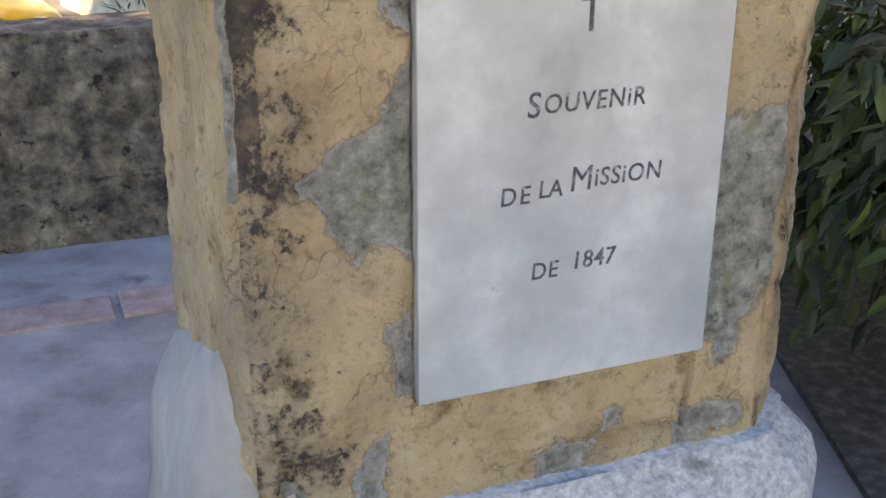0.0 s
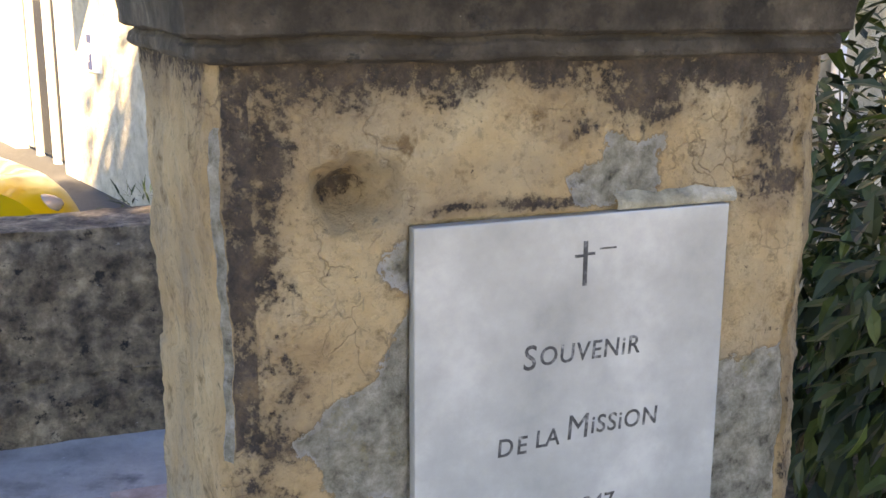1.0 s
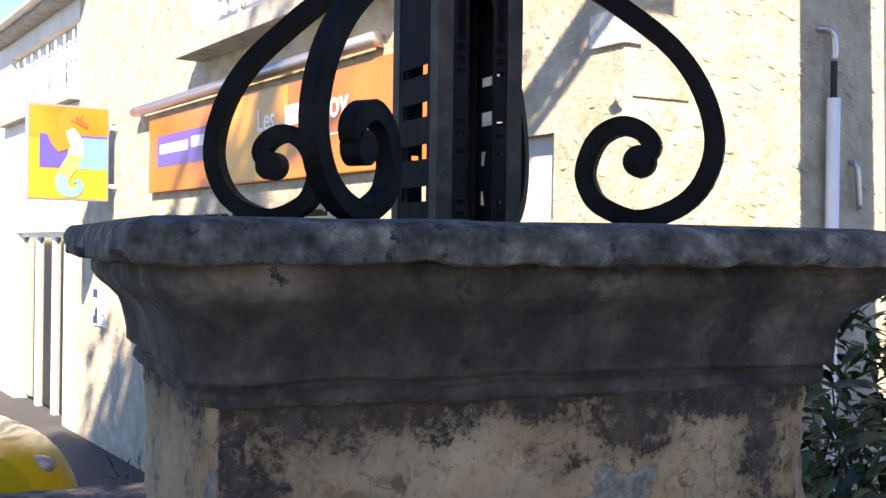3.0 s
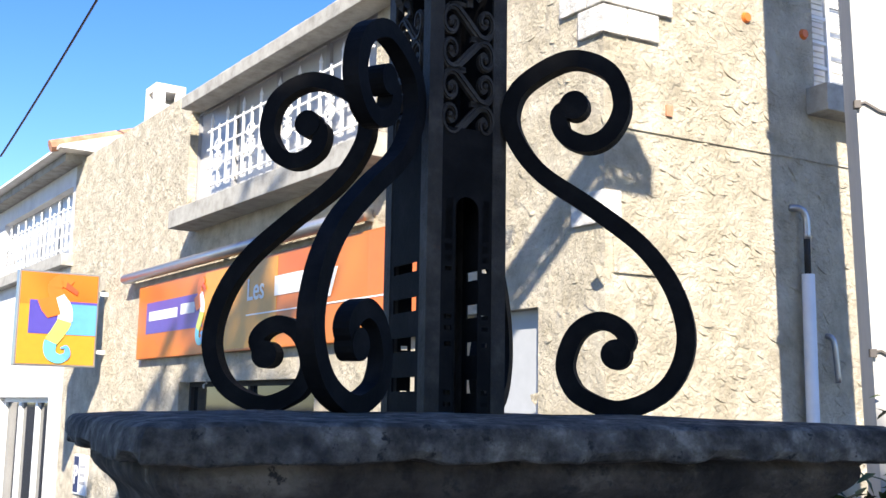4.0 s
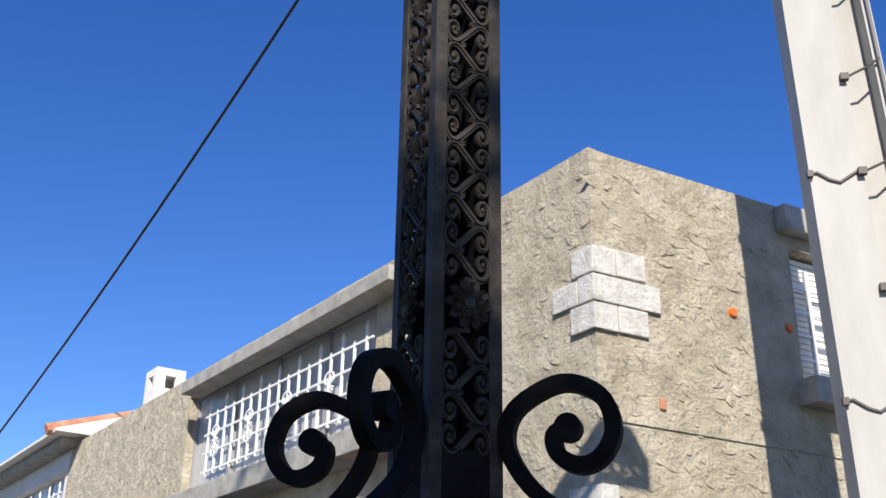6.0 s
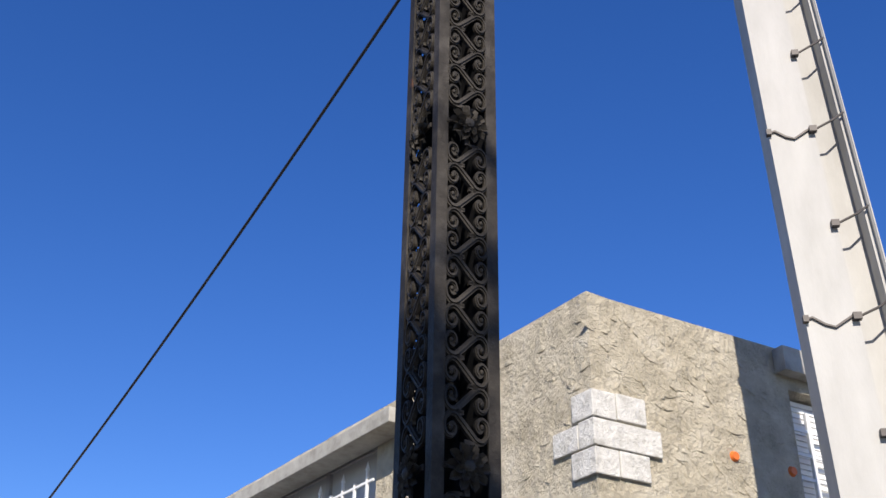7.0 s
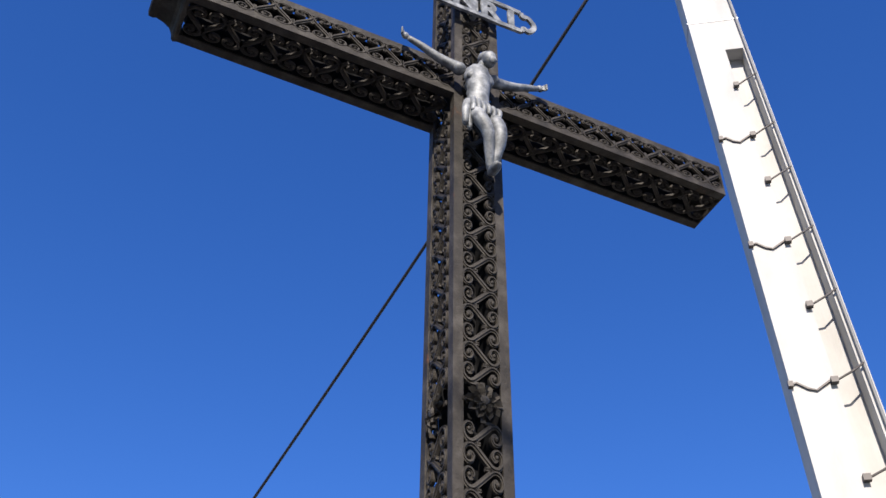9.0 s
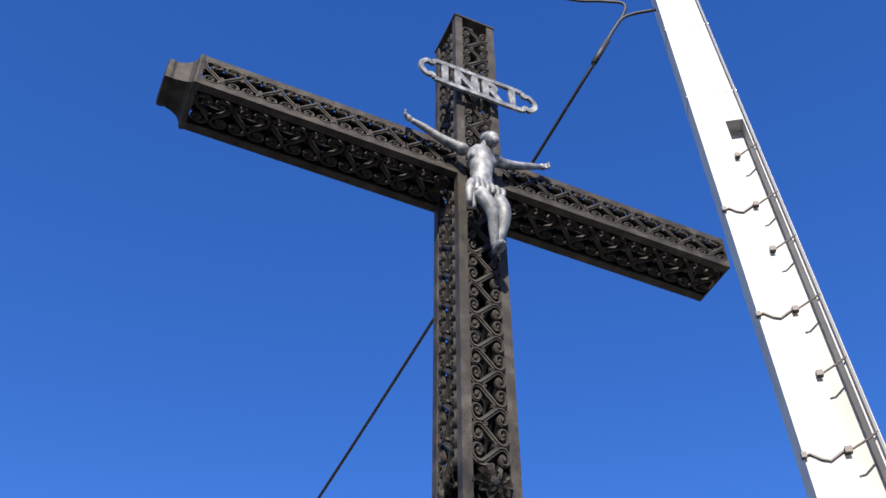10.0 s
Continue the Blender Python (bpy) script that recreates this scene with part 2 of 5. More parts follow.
PAVING = surface("grey_paving", [(0.19, 0.185, 0.175), (0.285, 0.278, 0.265), (0.37, 0.36, 0.34)], 5, 11, 0.9, bump=0.35, bump_scale=70, spots=[((0.13, 0.128, 0.13), 3.2, 0.57, 0.12), ((0.5, 0.5, 0.5), 40, 0.68, 0.04)])
PINK = surface("pink_brick_edging", [(0.25, 0.17, 0.145), (0.36, 0.255, 0.22), (0.44, 0.36, 0.33)], 12, 9, 0.9, bump=0.5, bump_scale=40, island=True, spread=0.2, spots=[((0.24, 0.24, 0.24), 6, 0.56, 0.1)])
OLD_WALL = surface("lichen_wall", [(0.026, 0.022, 0.018), (0.10, 0.082, 0.062), (0.23, 0.19, 0.14), (0.44, 0.37, 0.27)], 12, 12, 0.95, bump=1.0, bump_scale=24,
                   spots=[((0.36, 0.29, 0.13), 2.1, 0.66, 0.05), ((0.02, 0.018, 0.017), 17, 0.57, 0.07), ((0.30, 0.28, 0.25), 30, 0.66, 0.05)])
OLD_WALL.node_tree.nodes["Bump"].inputs["Distance"].default_value = 0.05
SOIL = surface("dark_soil", [(0.03, 0.028, 0.026), (0.06, 0.055, 0.05), (0.14, 0.13, 0.12)], 30, 10, 0.95, bump=0.6, bump_scale=60)
STRAP = plain("rusty_strap", (0.09, 0.08, 0.075), 0.6, 0.4)
# speckled fascia, coloured lighter than the moulding for the sky light it catches
LICHEN_SKYLIT = surface("lichen_skylit_fascia", [(0.020, 0.018, 0.016), (0.065, 0.060, 0.053), (0.150, 0.140, 0.122), (0.33, 0.31, 0.275)], 22, 12, 0.95, bump=1.0, bump_scale=70, spots=[((0.02, 0.02, 0.02), 45, 0.58, 0.06), ((0.28, 0.22, 0.08), 7, 0.66, 0.05)])
BARK = surface("bark", [(0.09, 0.07, 0.05), (0.16, 0.13, 0.10)], 12, 8, 0.9, bump=0.5, bump_scale=30)


def leaf_material(name, a, b_):
    m, nt, b = mat_base(name, 0.6)
    N, L = nt.nodes, nt.links
    gi = N.new("ShaderNodeNewGeometry")
    rp = N.new("ShaderNodeValToRGB")
    rp.color_ramp.elements[0].color, rp.color_ramp.elements[1].color = rgba(a), rgba(b_)
    L.new(gi.outputs["Random Per Island"], rp.inputs[0])
    L.new(rp.outputs[0], b.inputs["Base Color"])
    b.inputs["Subsurface Weight"].default_value = 0.0
    return m


LEAF = leaf_material("shrub_leaf", (0.006, 0.015, 0.003), (0.042, 0.074, 0.010))
LEAF_T = leaf_material("tree_leaf", (0.035, 0.075, 0.015), (0.09, 0.13, 0.03))


# ---- mesh helpers ----
def part(name, bm, material, parent=None, label="", smooth=False, mats=None, sharp=0):
    me = bpy.data.meshes.new(name)
    bm.to_mesh(me)
    bm.free()
    for m in mats or [material]:
        me.materials.append(m)
    if smooth:
        me.polygons.foreach_set("use_smooth", [True] * len(me.polygons))
    if sharp:
        me.set_sharp_from_angle(angle=radians(sharp))
    ob = new(name, me)
    ob.parent = parent
    if label:
        ob["label"] = label
    return ob


def thing(name, m, label, category, group="", kind=""):
    e = new(name)
    e.matrix_world = m
    e.empty_display_size = 0.1
    return tagged(e, label, category, group, kind)


def box(bm, x0, x1, y0, y1, z0, z1, m=None, bevel=0.0):
    r = bmesh.ops.create_cube(bm, size=1)
    mm = Matrix.Translation(((x0 + x1) / 2, (y0 + y1) / 2, (z0 + z1) / 2)) @ Matrix.Diagonal((x1 - x0, y1 - y0, z1 - z0, 1))
    bmesh.ops.transform(bm, matrix=mm, verts=r["verts"])
    if bevel:
        es = list({e for v in r["verts"] for e in v.link_edges})
        res = bmesh.ops.bevel(bm, geom=es, offset=bevel, segments=2, affect="EDGES", profile=0.6)
        vs = list({v for f in res["faces"] for v in f.verts} | {v for v in r["verts"] if v.is_valid})
    else:
        vs = r["verts"]
    if m is not None:
        bmesh.ops.transform(bm, matrix=m, verts=[v for v in vs if v.is_valid])
    return vs


def box_bm(*a, **k):
    bm = bmesh.new()
    box(bm, *a, **k)
    return bm


def prism(bm, pts, y0, y1, axes="xz"):
    """A polygon in the plane of two axes, drawn out along the third."""
    def at(a, b, c):
        return {"xz": (a, c, b), "xy": (a, b, c), "yz": (c, a, b)}[axes]
    lo = [bm.verts.new(at(a, b, y0)) for a, b in pts]
    hi = [bm.verts.new(at(a, b, y1)) for a, b in pts]
    n = len(pts)
    bm.faces.new(lo)
    bm.faces.new(hi[::-1])
    for i in range(n):
        bm.faces.new((lo[i], hi[i], hi[(i + 1) % n], lo[(i + 1) % n]))
    bmesh.ops.recalc_face_normals(bm, faces=bm.faces)


def smooth_path(pts, n=6):
    """Catmull-Rom through the points."""
    P = [Vector(p) for p in pts]
    P = [2 * P[0] - P[1]] + P + [2 * P[-1] - P[-2]]
    out = []
    for a, b, c, d in zip(P, P[1:], P[2:], P[3:]):
        for k in range(n):
            t = k / n
            out.append(0.5 * (2 * b + (c - a) * t + (2 * a - 5 * b + 4 * c - d) * t * t + (3 * b - a - 3 * c + d) * t ** 3))
    return out + [P[-2]]


def ribbon(bm, path, half, depth, y=0.0, taper=None):
    """A flat bar swept along a path in the xz plane; half = half its width in that plane, depth = its thickness along y."""
    rows = []
    n = len(path)
    for i, p in enumerate(path):
        a, b = path[max(i - 1, 0)], path[min(i + 1, n - 1)]
        t = Vector((b[0] - a[0], b[1] - a[1]))
        t = t.normalized() if t.length > 1e-9 else Vector((1, 0))
        q = Vector((-t[1], t[0])) * (half if taper is None else half * taper(i / (n - 1)))
        rows.append([bm.verts.new((p[0] + s * q[0], y + w * depth / 2, p[1] + s * q[1])) for s, w in ((1, -1), (1, 1), (-1, 1), (-1, -1))])
    for a, b in zip(rows, rows[1:]):
        for k in range(4):
            bm.faces.new((a[k], a[(k + 1) % 4], b[(k + 1) % 4], b[k]))
    bm.faces.new(rows[0][::-1])
    bm.faces.new(rows[-1])


def tube(bm, path, radii, seg=10, caps=True):
    """A round tube along points of space."""
    rings = []
    n = len(path)
    ref = Vector((0.31, 0.2, 0.93)).normalized()
    for i, p in enumerate(path):
        p = Vector(p)
        t = (Vector(path[min(i + 1, n - 1)]) - Vector(path[max(i - 1, 0)])).normalized()
        a = t.cross(ref)
        if a.length < 1e-3:
            a = t.cross(Vector((1, 0, 0)))
        a.normalize()
        b = t.cross(a)
        r = radii[i] if isinstance(radii, (list, tuple)) else radii
        rings.append([bm.verts.new(p + (a * math.cos(k * 2 * math.pi / seg) + b * math.sin(k * 2 * math.pi / seg)) * r) for k in range(seg)])
    for a, b in zip(rings, rings[1:]):
        for k in range(seg):
            bm.faces.new((a[k], a[(k + 1) % seg], b[(k + 1) % seg], b[k]))
    if caps:
        bm.faces.new(rings[0][::-1])
        bm.faces.new(rings[-1])


def blob(bm, c, r, m=None, u=14, v=10):
    res = bmesh.ops.create_uvsphere(bm, u_segments=u, v_segments=v, radius=1)
    mm = Matrix.Translation(c) @ (m or Matrix()) @ Matrix.Diagonal((*r, 1))
    bmesh.ops.transform(bm, matrix=mm, verts=res["verts"])


def lettering(name, text, size, depth, material, parent, m, label="", shear=0.0, bold=0.0, spacing=1.0):
    cu = bpy.data.curves.new(name, "FONT")
    cu.body, cu.size, cu.extrude, cu.shear, cu.offset, cu.space_character = text, size, depth, shear, bold, spacing
    cu.resolution_u = 4
    tmp = new(name, cu)
    dg = bpy.context.evaluated_depsgraph_get()
    me = bpy.data.meshes.new_from_object(tmp.evaluated_get(dg))
    bpy.data.objects.remove(tmp)
    me.materials.clear()
    me.materials.append(material)
    ob = new(name, me)
    ob.parent = parent
    ob.matrix_local = m
    if label:
        ob["label"] = label
    return ob


def upright(x, y, z):
    """Text that stands in the xz plane and is read from -y."""
    return Matrix.Translation((x, y, z)) @ Matrix.Rotation(radians(90), 4, "X")


# ---- ground ----
STREET, PLAZA = -0.35, 0.22
bm = bmesh.new()
bmesh.ops.create_grid(bm, x_segments=8, y_segments=8, size=1500)
bmesh.ops.translate(bm, verts=bm.verts, vec=(0, 0, STREET))
tagged(part("ground", bm, ASPHALT), "dark grey asphalt street and open ground to the horizon", "ground", kind="structure")
M_WALL = pose(-1.16, 3.31, 0, 0, 0, 22)
bm = bmesh.new()
prism(bm, [(-9.5, -12), (9, -12), (9, 4.35), (1.2, 4.35), (-9.5, 0.1)], STREET + 0.004, PLAZA, "xy")
tagged(part("pavement", bm, PAVING), "worn grey cement paving of a raised square", "pavement", kind="structure")

# ---- low wall ----
def rough_slab(name, x0, x1, y0, y1, z0, z1, step, amp, material, parent, scale=4.0, mats=None):
    """A block whose front, top and back are lumpy."""
    bm = bmesh.new()
    nx = max(2, int((x1 - x0) / step))
    prof = []
    nz = max(2, int((z1 - z0) / step))
    ny = max(2, int((y1 - y0) / step))
    prof += [(y0, z0 + (z1 - z0) * k / nz) for k in range(nz)]
    prof += [(y0 + (y1 - y0) * k / ny, z1) for k in range(ny)]
    prof += [(y1, z1), (y1, z0)]
    rows = []
    for i in range(nx + 1):
        x = x0 + (x1 - x0) * i / nx
        row = []
        for y, z in prof:
            p = Vector((x, y, z))
            d = noise.noise_vector(p * scale) * amp + noise.noise_vector(p * scale * 4.3) * amp * 0.5
            edge = 0.03 if (y == y0 and z1 - z < 0.04) else 0.0
            row.append(bm.verts.new((x, y + d.y + edge, z + d.z * (0.5 if z > z0 else 0))))
        rows.append(row)
    for a, b in zip(rows, rows[1:]):
        for k in range(len(prof) - 1):
            bm.faces.new((a[k], b[k], b[k + 1], a[k + 1]))
    bm.faces.new(rows[0])
    bm.faces.new(rows[-1][::-1])
    bmesh.ops.recalc_face_normals(bm, faces=bm.faces)
    return part(name, bm, material, parent, smooth=True)


wall_low = thing("wall_low", M_WALL, "old lichen-blackened parapet wall of rough cement", "wall", kind="structure")
rough_slab("upper_course", -6, 1.2, 0.0, 0.34, 0.42, 0.895, 0.03, 0.016, OLD_WALL, wall_low)
rough_slab("lower_course", -6, 1.2, -0.035, 0.36, 0.17, 0.425, 0.03, 0.022, OLD_WALL, wall_low)
bm = bmesh.new()
box(bm, -6, 1.2, 0.36, 0.55, STREET, 0.84)
part("road_edge", bm, PAVING, wall_low, "grey cement ledge behind the parapet")
# pink edging bricks in the paving
edging = thing("edging", pose(-1.166, 2.60, PLAZA, 0, 0, 22), "weathered pink brick edging set flush in grey paving", "edging", kind="structure")
x = -2.6
rng = random.Random(4)
while x < 0.9:
    w = rng.uniform(0.24, 0.40)
    p = part("brick", box_bm(x, x + w - 0.02, -0.005 + rng.uniform(-0.012, 0.012), 0.16 + rng.uniform(-0.015, 0.015), -0.05, 0.006 + rng.uniform(0, 0.008), bevel=0.006), PINK, edging)
    x += w

# ---- pedestal ----
M_PED = pose(-0.0344, 1.3888, 0.029, 0, 0, 22.27) @ Matrix.Translation((0.0075, 0, 0))
pedestal = thing("pedestal", M_PED, "ochre plastered stone pedestal with peeling patches, chamfered corners and blackened cornice", "pedestal")
UC, WC = 0.194, 0.345
LEFT_PATCH = [(-0.172, 1.026), (-0.112, 1.07), (-0.05, 1.10), (-0.028, 1.165), (0.0, 1.20), (0.0, 0.90), (-0.03, 0.912), (-0.07, 0.926), (-0.102, 0.908), (-0.12, 0.95), (-0.134, 0.98)]
TOP_PATCH = [(0.207, 1.345), (0.233, 1.305), (0.345, 1.30), (0.352, 1.34), (0.362, 1.392), (0.32, 1.385), (0.268, 1.398), (0.262, 1.36)]
RIGHT_PATCH = [(0.462, 1.05), (0.52, 1.052), (0.57, 1.062), (0.615, 1.058), (0.615, 0.95), (0.60, 0.80), (0.575, 0.74), (0.545, 0.72), (0.535, 0.66), (0.503, 0.64), (0.492, 0.69), (0.462, 0.70)]
UPPER_LEFT = [(-0.05, 1.262), (0.0, 1.275), (0.0, 1.215), (-0.03, 1.222), (-0.06, 1.24)]
BASE_PATCH = [(0.445, 0.565), (0.50, 0.575), (0.56, 0.565), (0.57, 0.52), (0.50, 0.508), (0.44, 0.50)]
CHIP = [(0.30, 0.598), (0.33, 0.60), (0.335, 0.575), (0.305, 0.565)]
LOW_LEFT = [(-0.105, 0.56), (-0.075, 0.63), (-0.05, 0.64), (-0.055, 0.57), (-0.07, 0.50), (-0.12, 0.50)]
LOW_MID = [(0.18, 0.55), (0.23, 0.565), (0.29, 0.545), (0.28, 0.51), (0.20, 0.50)]
LOW_L2 = [(-0.22, 0.60), (-0.19, 0.585), (-0.17, 0.545), (-0.20, 0.535)]
PLAQUE_SIDE = [(-0.055, 0.80), (-0.015, 0.83), (-0.010, 0.70), (-0.035, 0.70)]
PATCHES = [LEFT_PATCH, TOP_PATCH, RIGHT_PATCH, UPPER_LEFT, BASE_PATCH, CHIP, LOW_LEFT, LOW_MID, LOW_L2, PLAQUE_SIDE]


def inside(poly, x, y):
    c = False
    j = len(poly) - 1
    for i in range(len(poly)):
        (xi, yi), (xj, yj) = poly[i], poly[j]
        if (yi > y) != (yj > y) and x < (xj - xi) * (y - yi) / (yj - yi) + xi:
            c = not c
        j = i
    return c


def crust_shade_at(u, z):
    """Strength of the black crusting and of shade painted in the hollow; its outline is broken up by the material."""
    e = math.exp(-((u + 0.200 + 0.02 * noise.noise(Vector((2.0, z * 7, 0)))) / 0.065) ** 2) * (0.66 if z > 0.95 else 0.52) * (0.85 + 0.6 * noise.noise(Vector((5.0, z * 9, 1))))
    e = max(e, math.exp(-((u - 0.545) / 0.06) ** 2) * 0.75 * max(0.0, min(1.0, (z - 1.24) / 0.06)))
    # darker band along the top of the front
    e = max(e, math.exp(-((1.515 - z) / 0.075) ** 2) * 0.95)
    e = max(e, math.exp(-((u - 0.33) / 0.10) ** 2) * math.exp(-((1.45 - z) / 0.05) ** 2) * 0.85)
    e = max(e, math.exp(-((u - 0.22) / 0.05) ** 2) * math.exp(-((1.41 - z) / 0.03) ** 2) * 0.6)
    e = max(e, math.exp(-((u + 0.14) / 0.06) ** 2) * math.exp(-((0.60 - z) / 0.09) ** 2) * 0.55)
    # darkens the round hollow's colour in place of its shade
    e = max(e, math.exp(-((u + 0.098) / 0.036) ** 2) * math.exp(-((1.348 - z) / 0.030) ** 2) * 0.95)
    e = max(e, math.exp(-((z - 1.312) / 0.010) ** 2) * (0.7 if 0.0 < u < 0.25 else 0.3))
    return e + 0.10 * noise.noise(Vector((u * 6, z * 6, 1.5)))


def bare_at(u, z):
    """Signed distance to the nearest bare patch, positive inside."""
    best = -0.1
    for q in PATCHES:
        if u < min(a for a, _ in q) - 0.06 or u > max(a for a, _ in q) + 0.06 or z < min(b for _, b in q) - 0.06 or z > max(b for _, b in q) + 0.06:
            continue
        d = 9.0
        for (ax, ay), (bx, by) in zip(q, q[1:] + q[:1]):
            ex, ey = bx - ax, by - ay
            t = max(0.0, min(1.0, ((u - ax) * ex + (z - ay) * ey) / (ex * ex + ey * ey)))
            d = min(d, math.hypot(u - ax - t * ex, z - ay - t * ey))
        best = max(best, d if inside(q, u, z) else -d)
    return best


plan = [(-0.210, 0.0), (0.606, 0.0), (0.693, 0.085), (0.693, 0.60), (0.606, 0.69), (-0.17, 0.69), (-0.255, 0.585), (-0.252, 0.040), (-0.240, 0.022)]


def perimeter(poly, steps):
    out = []
    n = len(poly)
    for i in range(n):
        a, b = Vector(poly[i]), Vector(poly[(i + 1) % n])
        k = max(1, int((b - a).length / steps[i]))
        t = (b - a).normalized()
        nrm = Vector((t.y, -t.x))
        for q in range(k):
            out.append((a + (b - a) * q / k, nrm, i))
    return out


ring = perimeter(plan, [0.0055, 0.02, 0.05, 0.05, 0.05, 0.05, 0.012, 0.006, 0.006])
ZS = [0.44 + (1.515 - 0.44) * k / 190 for k in range(191)]
bm = bmesh.new()
grid, fields = [], []
for z in ZS:
    row = []
    for p, nrm, side in ring:
        q = Vector((p.x, p.y, z))
        bare, crust_shade = -0.1, 0.0
        d = noise.fractal(q * 7, 1.0, 2.0, 3) * 0.009 + noise.fractal(q * 34, 1.0, 2.0, 3) * 0.0038
        if side == 0:
            bare = bare_at(p.x, z)
            d += -0.006 * max(0.0, min(1.0, bare / 0.006 + 0.5 + noise.noise(q * 40))) 
            r = math.hypot((p.x + 0.084) / 0.054, (z - 1.338) / 0.045) + 0.25 * noise.noise(q * 45)
            d -= 0.075 * max(0.0, min(1.0, 1.45 - r * 1.2))
            if -0.012 < p.x < 0.470 and 0.685 < z < 1.297:
                d = min(d, 0.0) - 0.008
            # broken joint under the plaque
            if abs(p.x - 0.452 - 0.004 * math.sin(z * 60)) < 0.005 and 0.54 < z < 0.69:
                d -= 0.012
            if p.x > 0.57:
                d -= 0.010 * max(0.0, (p.x - 0.57) / 0.036) ** 2
            if z < 0.62 and p.x < 0.3:
                d -= 0.004 + 0.006 * noise.noise(q * 20)
            if abs(z - 0.548 - 0.01 * math.sin(p.x * 22)) < 0.006 and 0.30 < p.x < 0.46:
                d -= 0.014
        if side in (0, 8, 7) and p.x < -0.19:
            d -= 0.004
        if side == 6:
            d += 0.006 * math.sin(z * 5.5) + (0.006 if z < 1.02 + 0.06 * noise.noise(q * 6) else -0.002)
        if side == 8 and z < 1.02:
            d += 0.008
        wob = 0.010 * noise.noise(Vector((3.3, side, z * 9))) + 0.006 * noise.noise(Vector((7.3, side, z * 30))) if p.x > 0.59 and p.y < 0.1 else 0.0
        if side == 0:
            crust_shade = crust_shade_at(p.x, z)
        elif side == 8:
            crust_shade = 0.78 if z > 1.02 else 0.45
        elif side == 7:
            crust_shade = 0.1
            bare = 0.012 if 1.0 < z + 0.05 * noise.noise(q * 9) < 1.44 else -0.1
        elif side == 6:
            # the cornice's shade at the top of this side, put into the colour
            crust_shade = 0.85 * math.exp(-(max(0.0, 1.50 - z) / 0.09) ** 2) - 0.25
        else:
            crust_shade = 0.4
        row.append(bm.verts.new((p.x + nrm.x * d + wob, p.y + nrm.y * d, z)))
        fields.append((crust_shade, bare))
    grid.append(row)
nr = len(ring)
for i in range(len(ZS) - 1):
    for k in range(nr):
        bm.faces.new((grid[i][k], grid[i][(k + 1) % nr], grid[i + 1][(k + 1) % nr], grid[i + 1][k]))
bm.faces.new(grid[-1])
block = part("shaft_block", bm, OCHRE, pedestal, "ochre plaster peeling to grey mortar", smooth=True)
for nm, col in (("crust_shade", 0), ("bare", 1)):
    block.data.attributes.new(nm, "FLOAT", "POINT").data.foreach_set("value", [f[col] for f in fields])

# plinth and cement haunch
low = [(-0.210, 0.0), (0.606, 0.0), (0.693, 0.085), (0.693, 0.60), (0.606, 0.69), (-0.17, 0.69), (-0.255, 0.585), (-0.252, 0.040)]


def grown(poly, r):
    out = []
    for a, b in poly:
        sx, sy = (a - UC), (b - WC)
        out.append((a + math.copysign(r, sx) * (1.0 if abs(sx) > 0.45 else 0.5), b + math.copysign(r, sy) * (1.0 if abs(sy) > 0.32 else 0.5)))
    return out


def loft(bm, rings_, caps=True):
    rs = [[bm.verts.new(p) for p in r] for r in rings_]
    n = len(rs[0])
    for a, b in zip(rs, rs[1:]):
        for k in range(n):
            bm.faces.new((a[k], a[(k + 1) % n], b[(k + 1) % n], b[k]))
    if caps:
        bm.faces.new(rs[0][::-1])
        bm.faces.new(rs[-1])
    bmesh.ops.recalc_face_normals(bm, faces=bm.faces)
    return rs


def dense(poly, step=0.02):
    return [tuple(p) for p, _, _ in perimeter(poly, [step] * len(poly))]


bm = bmesh.new()
rings_ = []
for r, z in [(0.095, 0.19), (0.095, 0.36), (0.092, 0.40), (0.08, 0.435), (0.06, 0.465), (0.02, 0.49), (-0.02, 0.505)]:
    g = dense(grown(low, r))
    base = g if not rings_ else g
    row = []
    for a, b in base:
        n = noise.noise_vector(Vector((a * 9, b * 9, z * 9))) * 0.012
        row.append((a + n.x, b + n.y, z + (n.z * 0.7 if z > 0.3 else 0)))
    rings_.append(row)
m_ = min(len(r) for r in rings_)
rings_ = [[r[int(k * len(r) / m_)] for k in range(m_)] for r in rings_]
loft(bm, rings_)
part("plinth", bm, GRANITE, pedestal, "speckled grey cement plinth", smooth=True)
bm = bmesh.new()
rows = []
for k in range(25):
    w = 0.005 + 0.605 * k / 24
    row = []
    inset = max(0.0, 0.055 - w) * 0.7
    low_end = min(1.0, 0.62 + 0.38 * max(0.0, w - 0.005) / 0.14)
    for du, z in [(0.05, 0.80), (0.0, 0.79), (-0.012, 0.77), (-0.030, 0.72), (-0.050, 0.66), (-0.066, 0.60), (-0.076, 0.54), (-0.084, 0.46), (-0.095, 0.36), (-0.11, 0.19), (0.05, 0.19)]:
        n = noise.noise_vector(Vector((du * 20, w * 6, z * 6))) * 0.014 + noise.noise_vector(Vector((du * 60, w * 25, z * 25))) * 0.005
        zz = 0.19 + (z - 0.19) * (1.0 - 0.55 * max(0.0, w)) * low_end
        row.append(bm.verts.new((-0.246 + inset + du + n.x * (du < 0), w + n.y, zz + n.z * (z > 0.2))))
    rows.append(row)
for a, b in zip(rows, rows[1:]):
    for k in range(11):
        bm.faces.new((a[k], a[(k + 1) % 11], b[(k + 1) % 11], b[k]))
bm.faces.new(rows[0])
bm.faces.new(rows[-1])
bmesh.ops.recalc_face_normals(bm, faces=bm.faces)
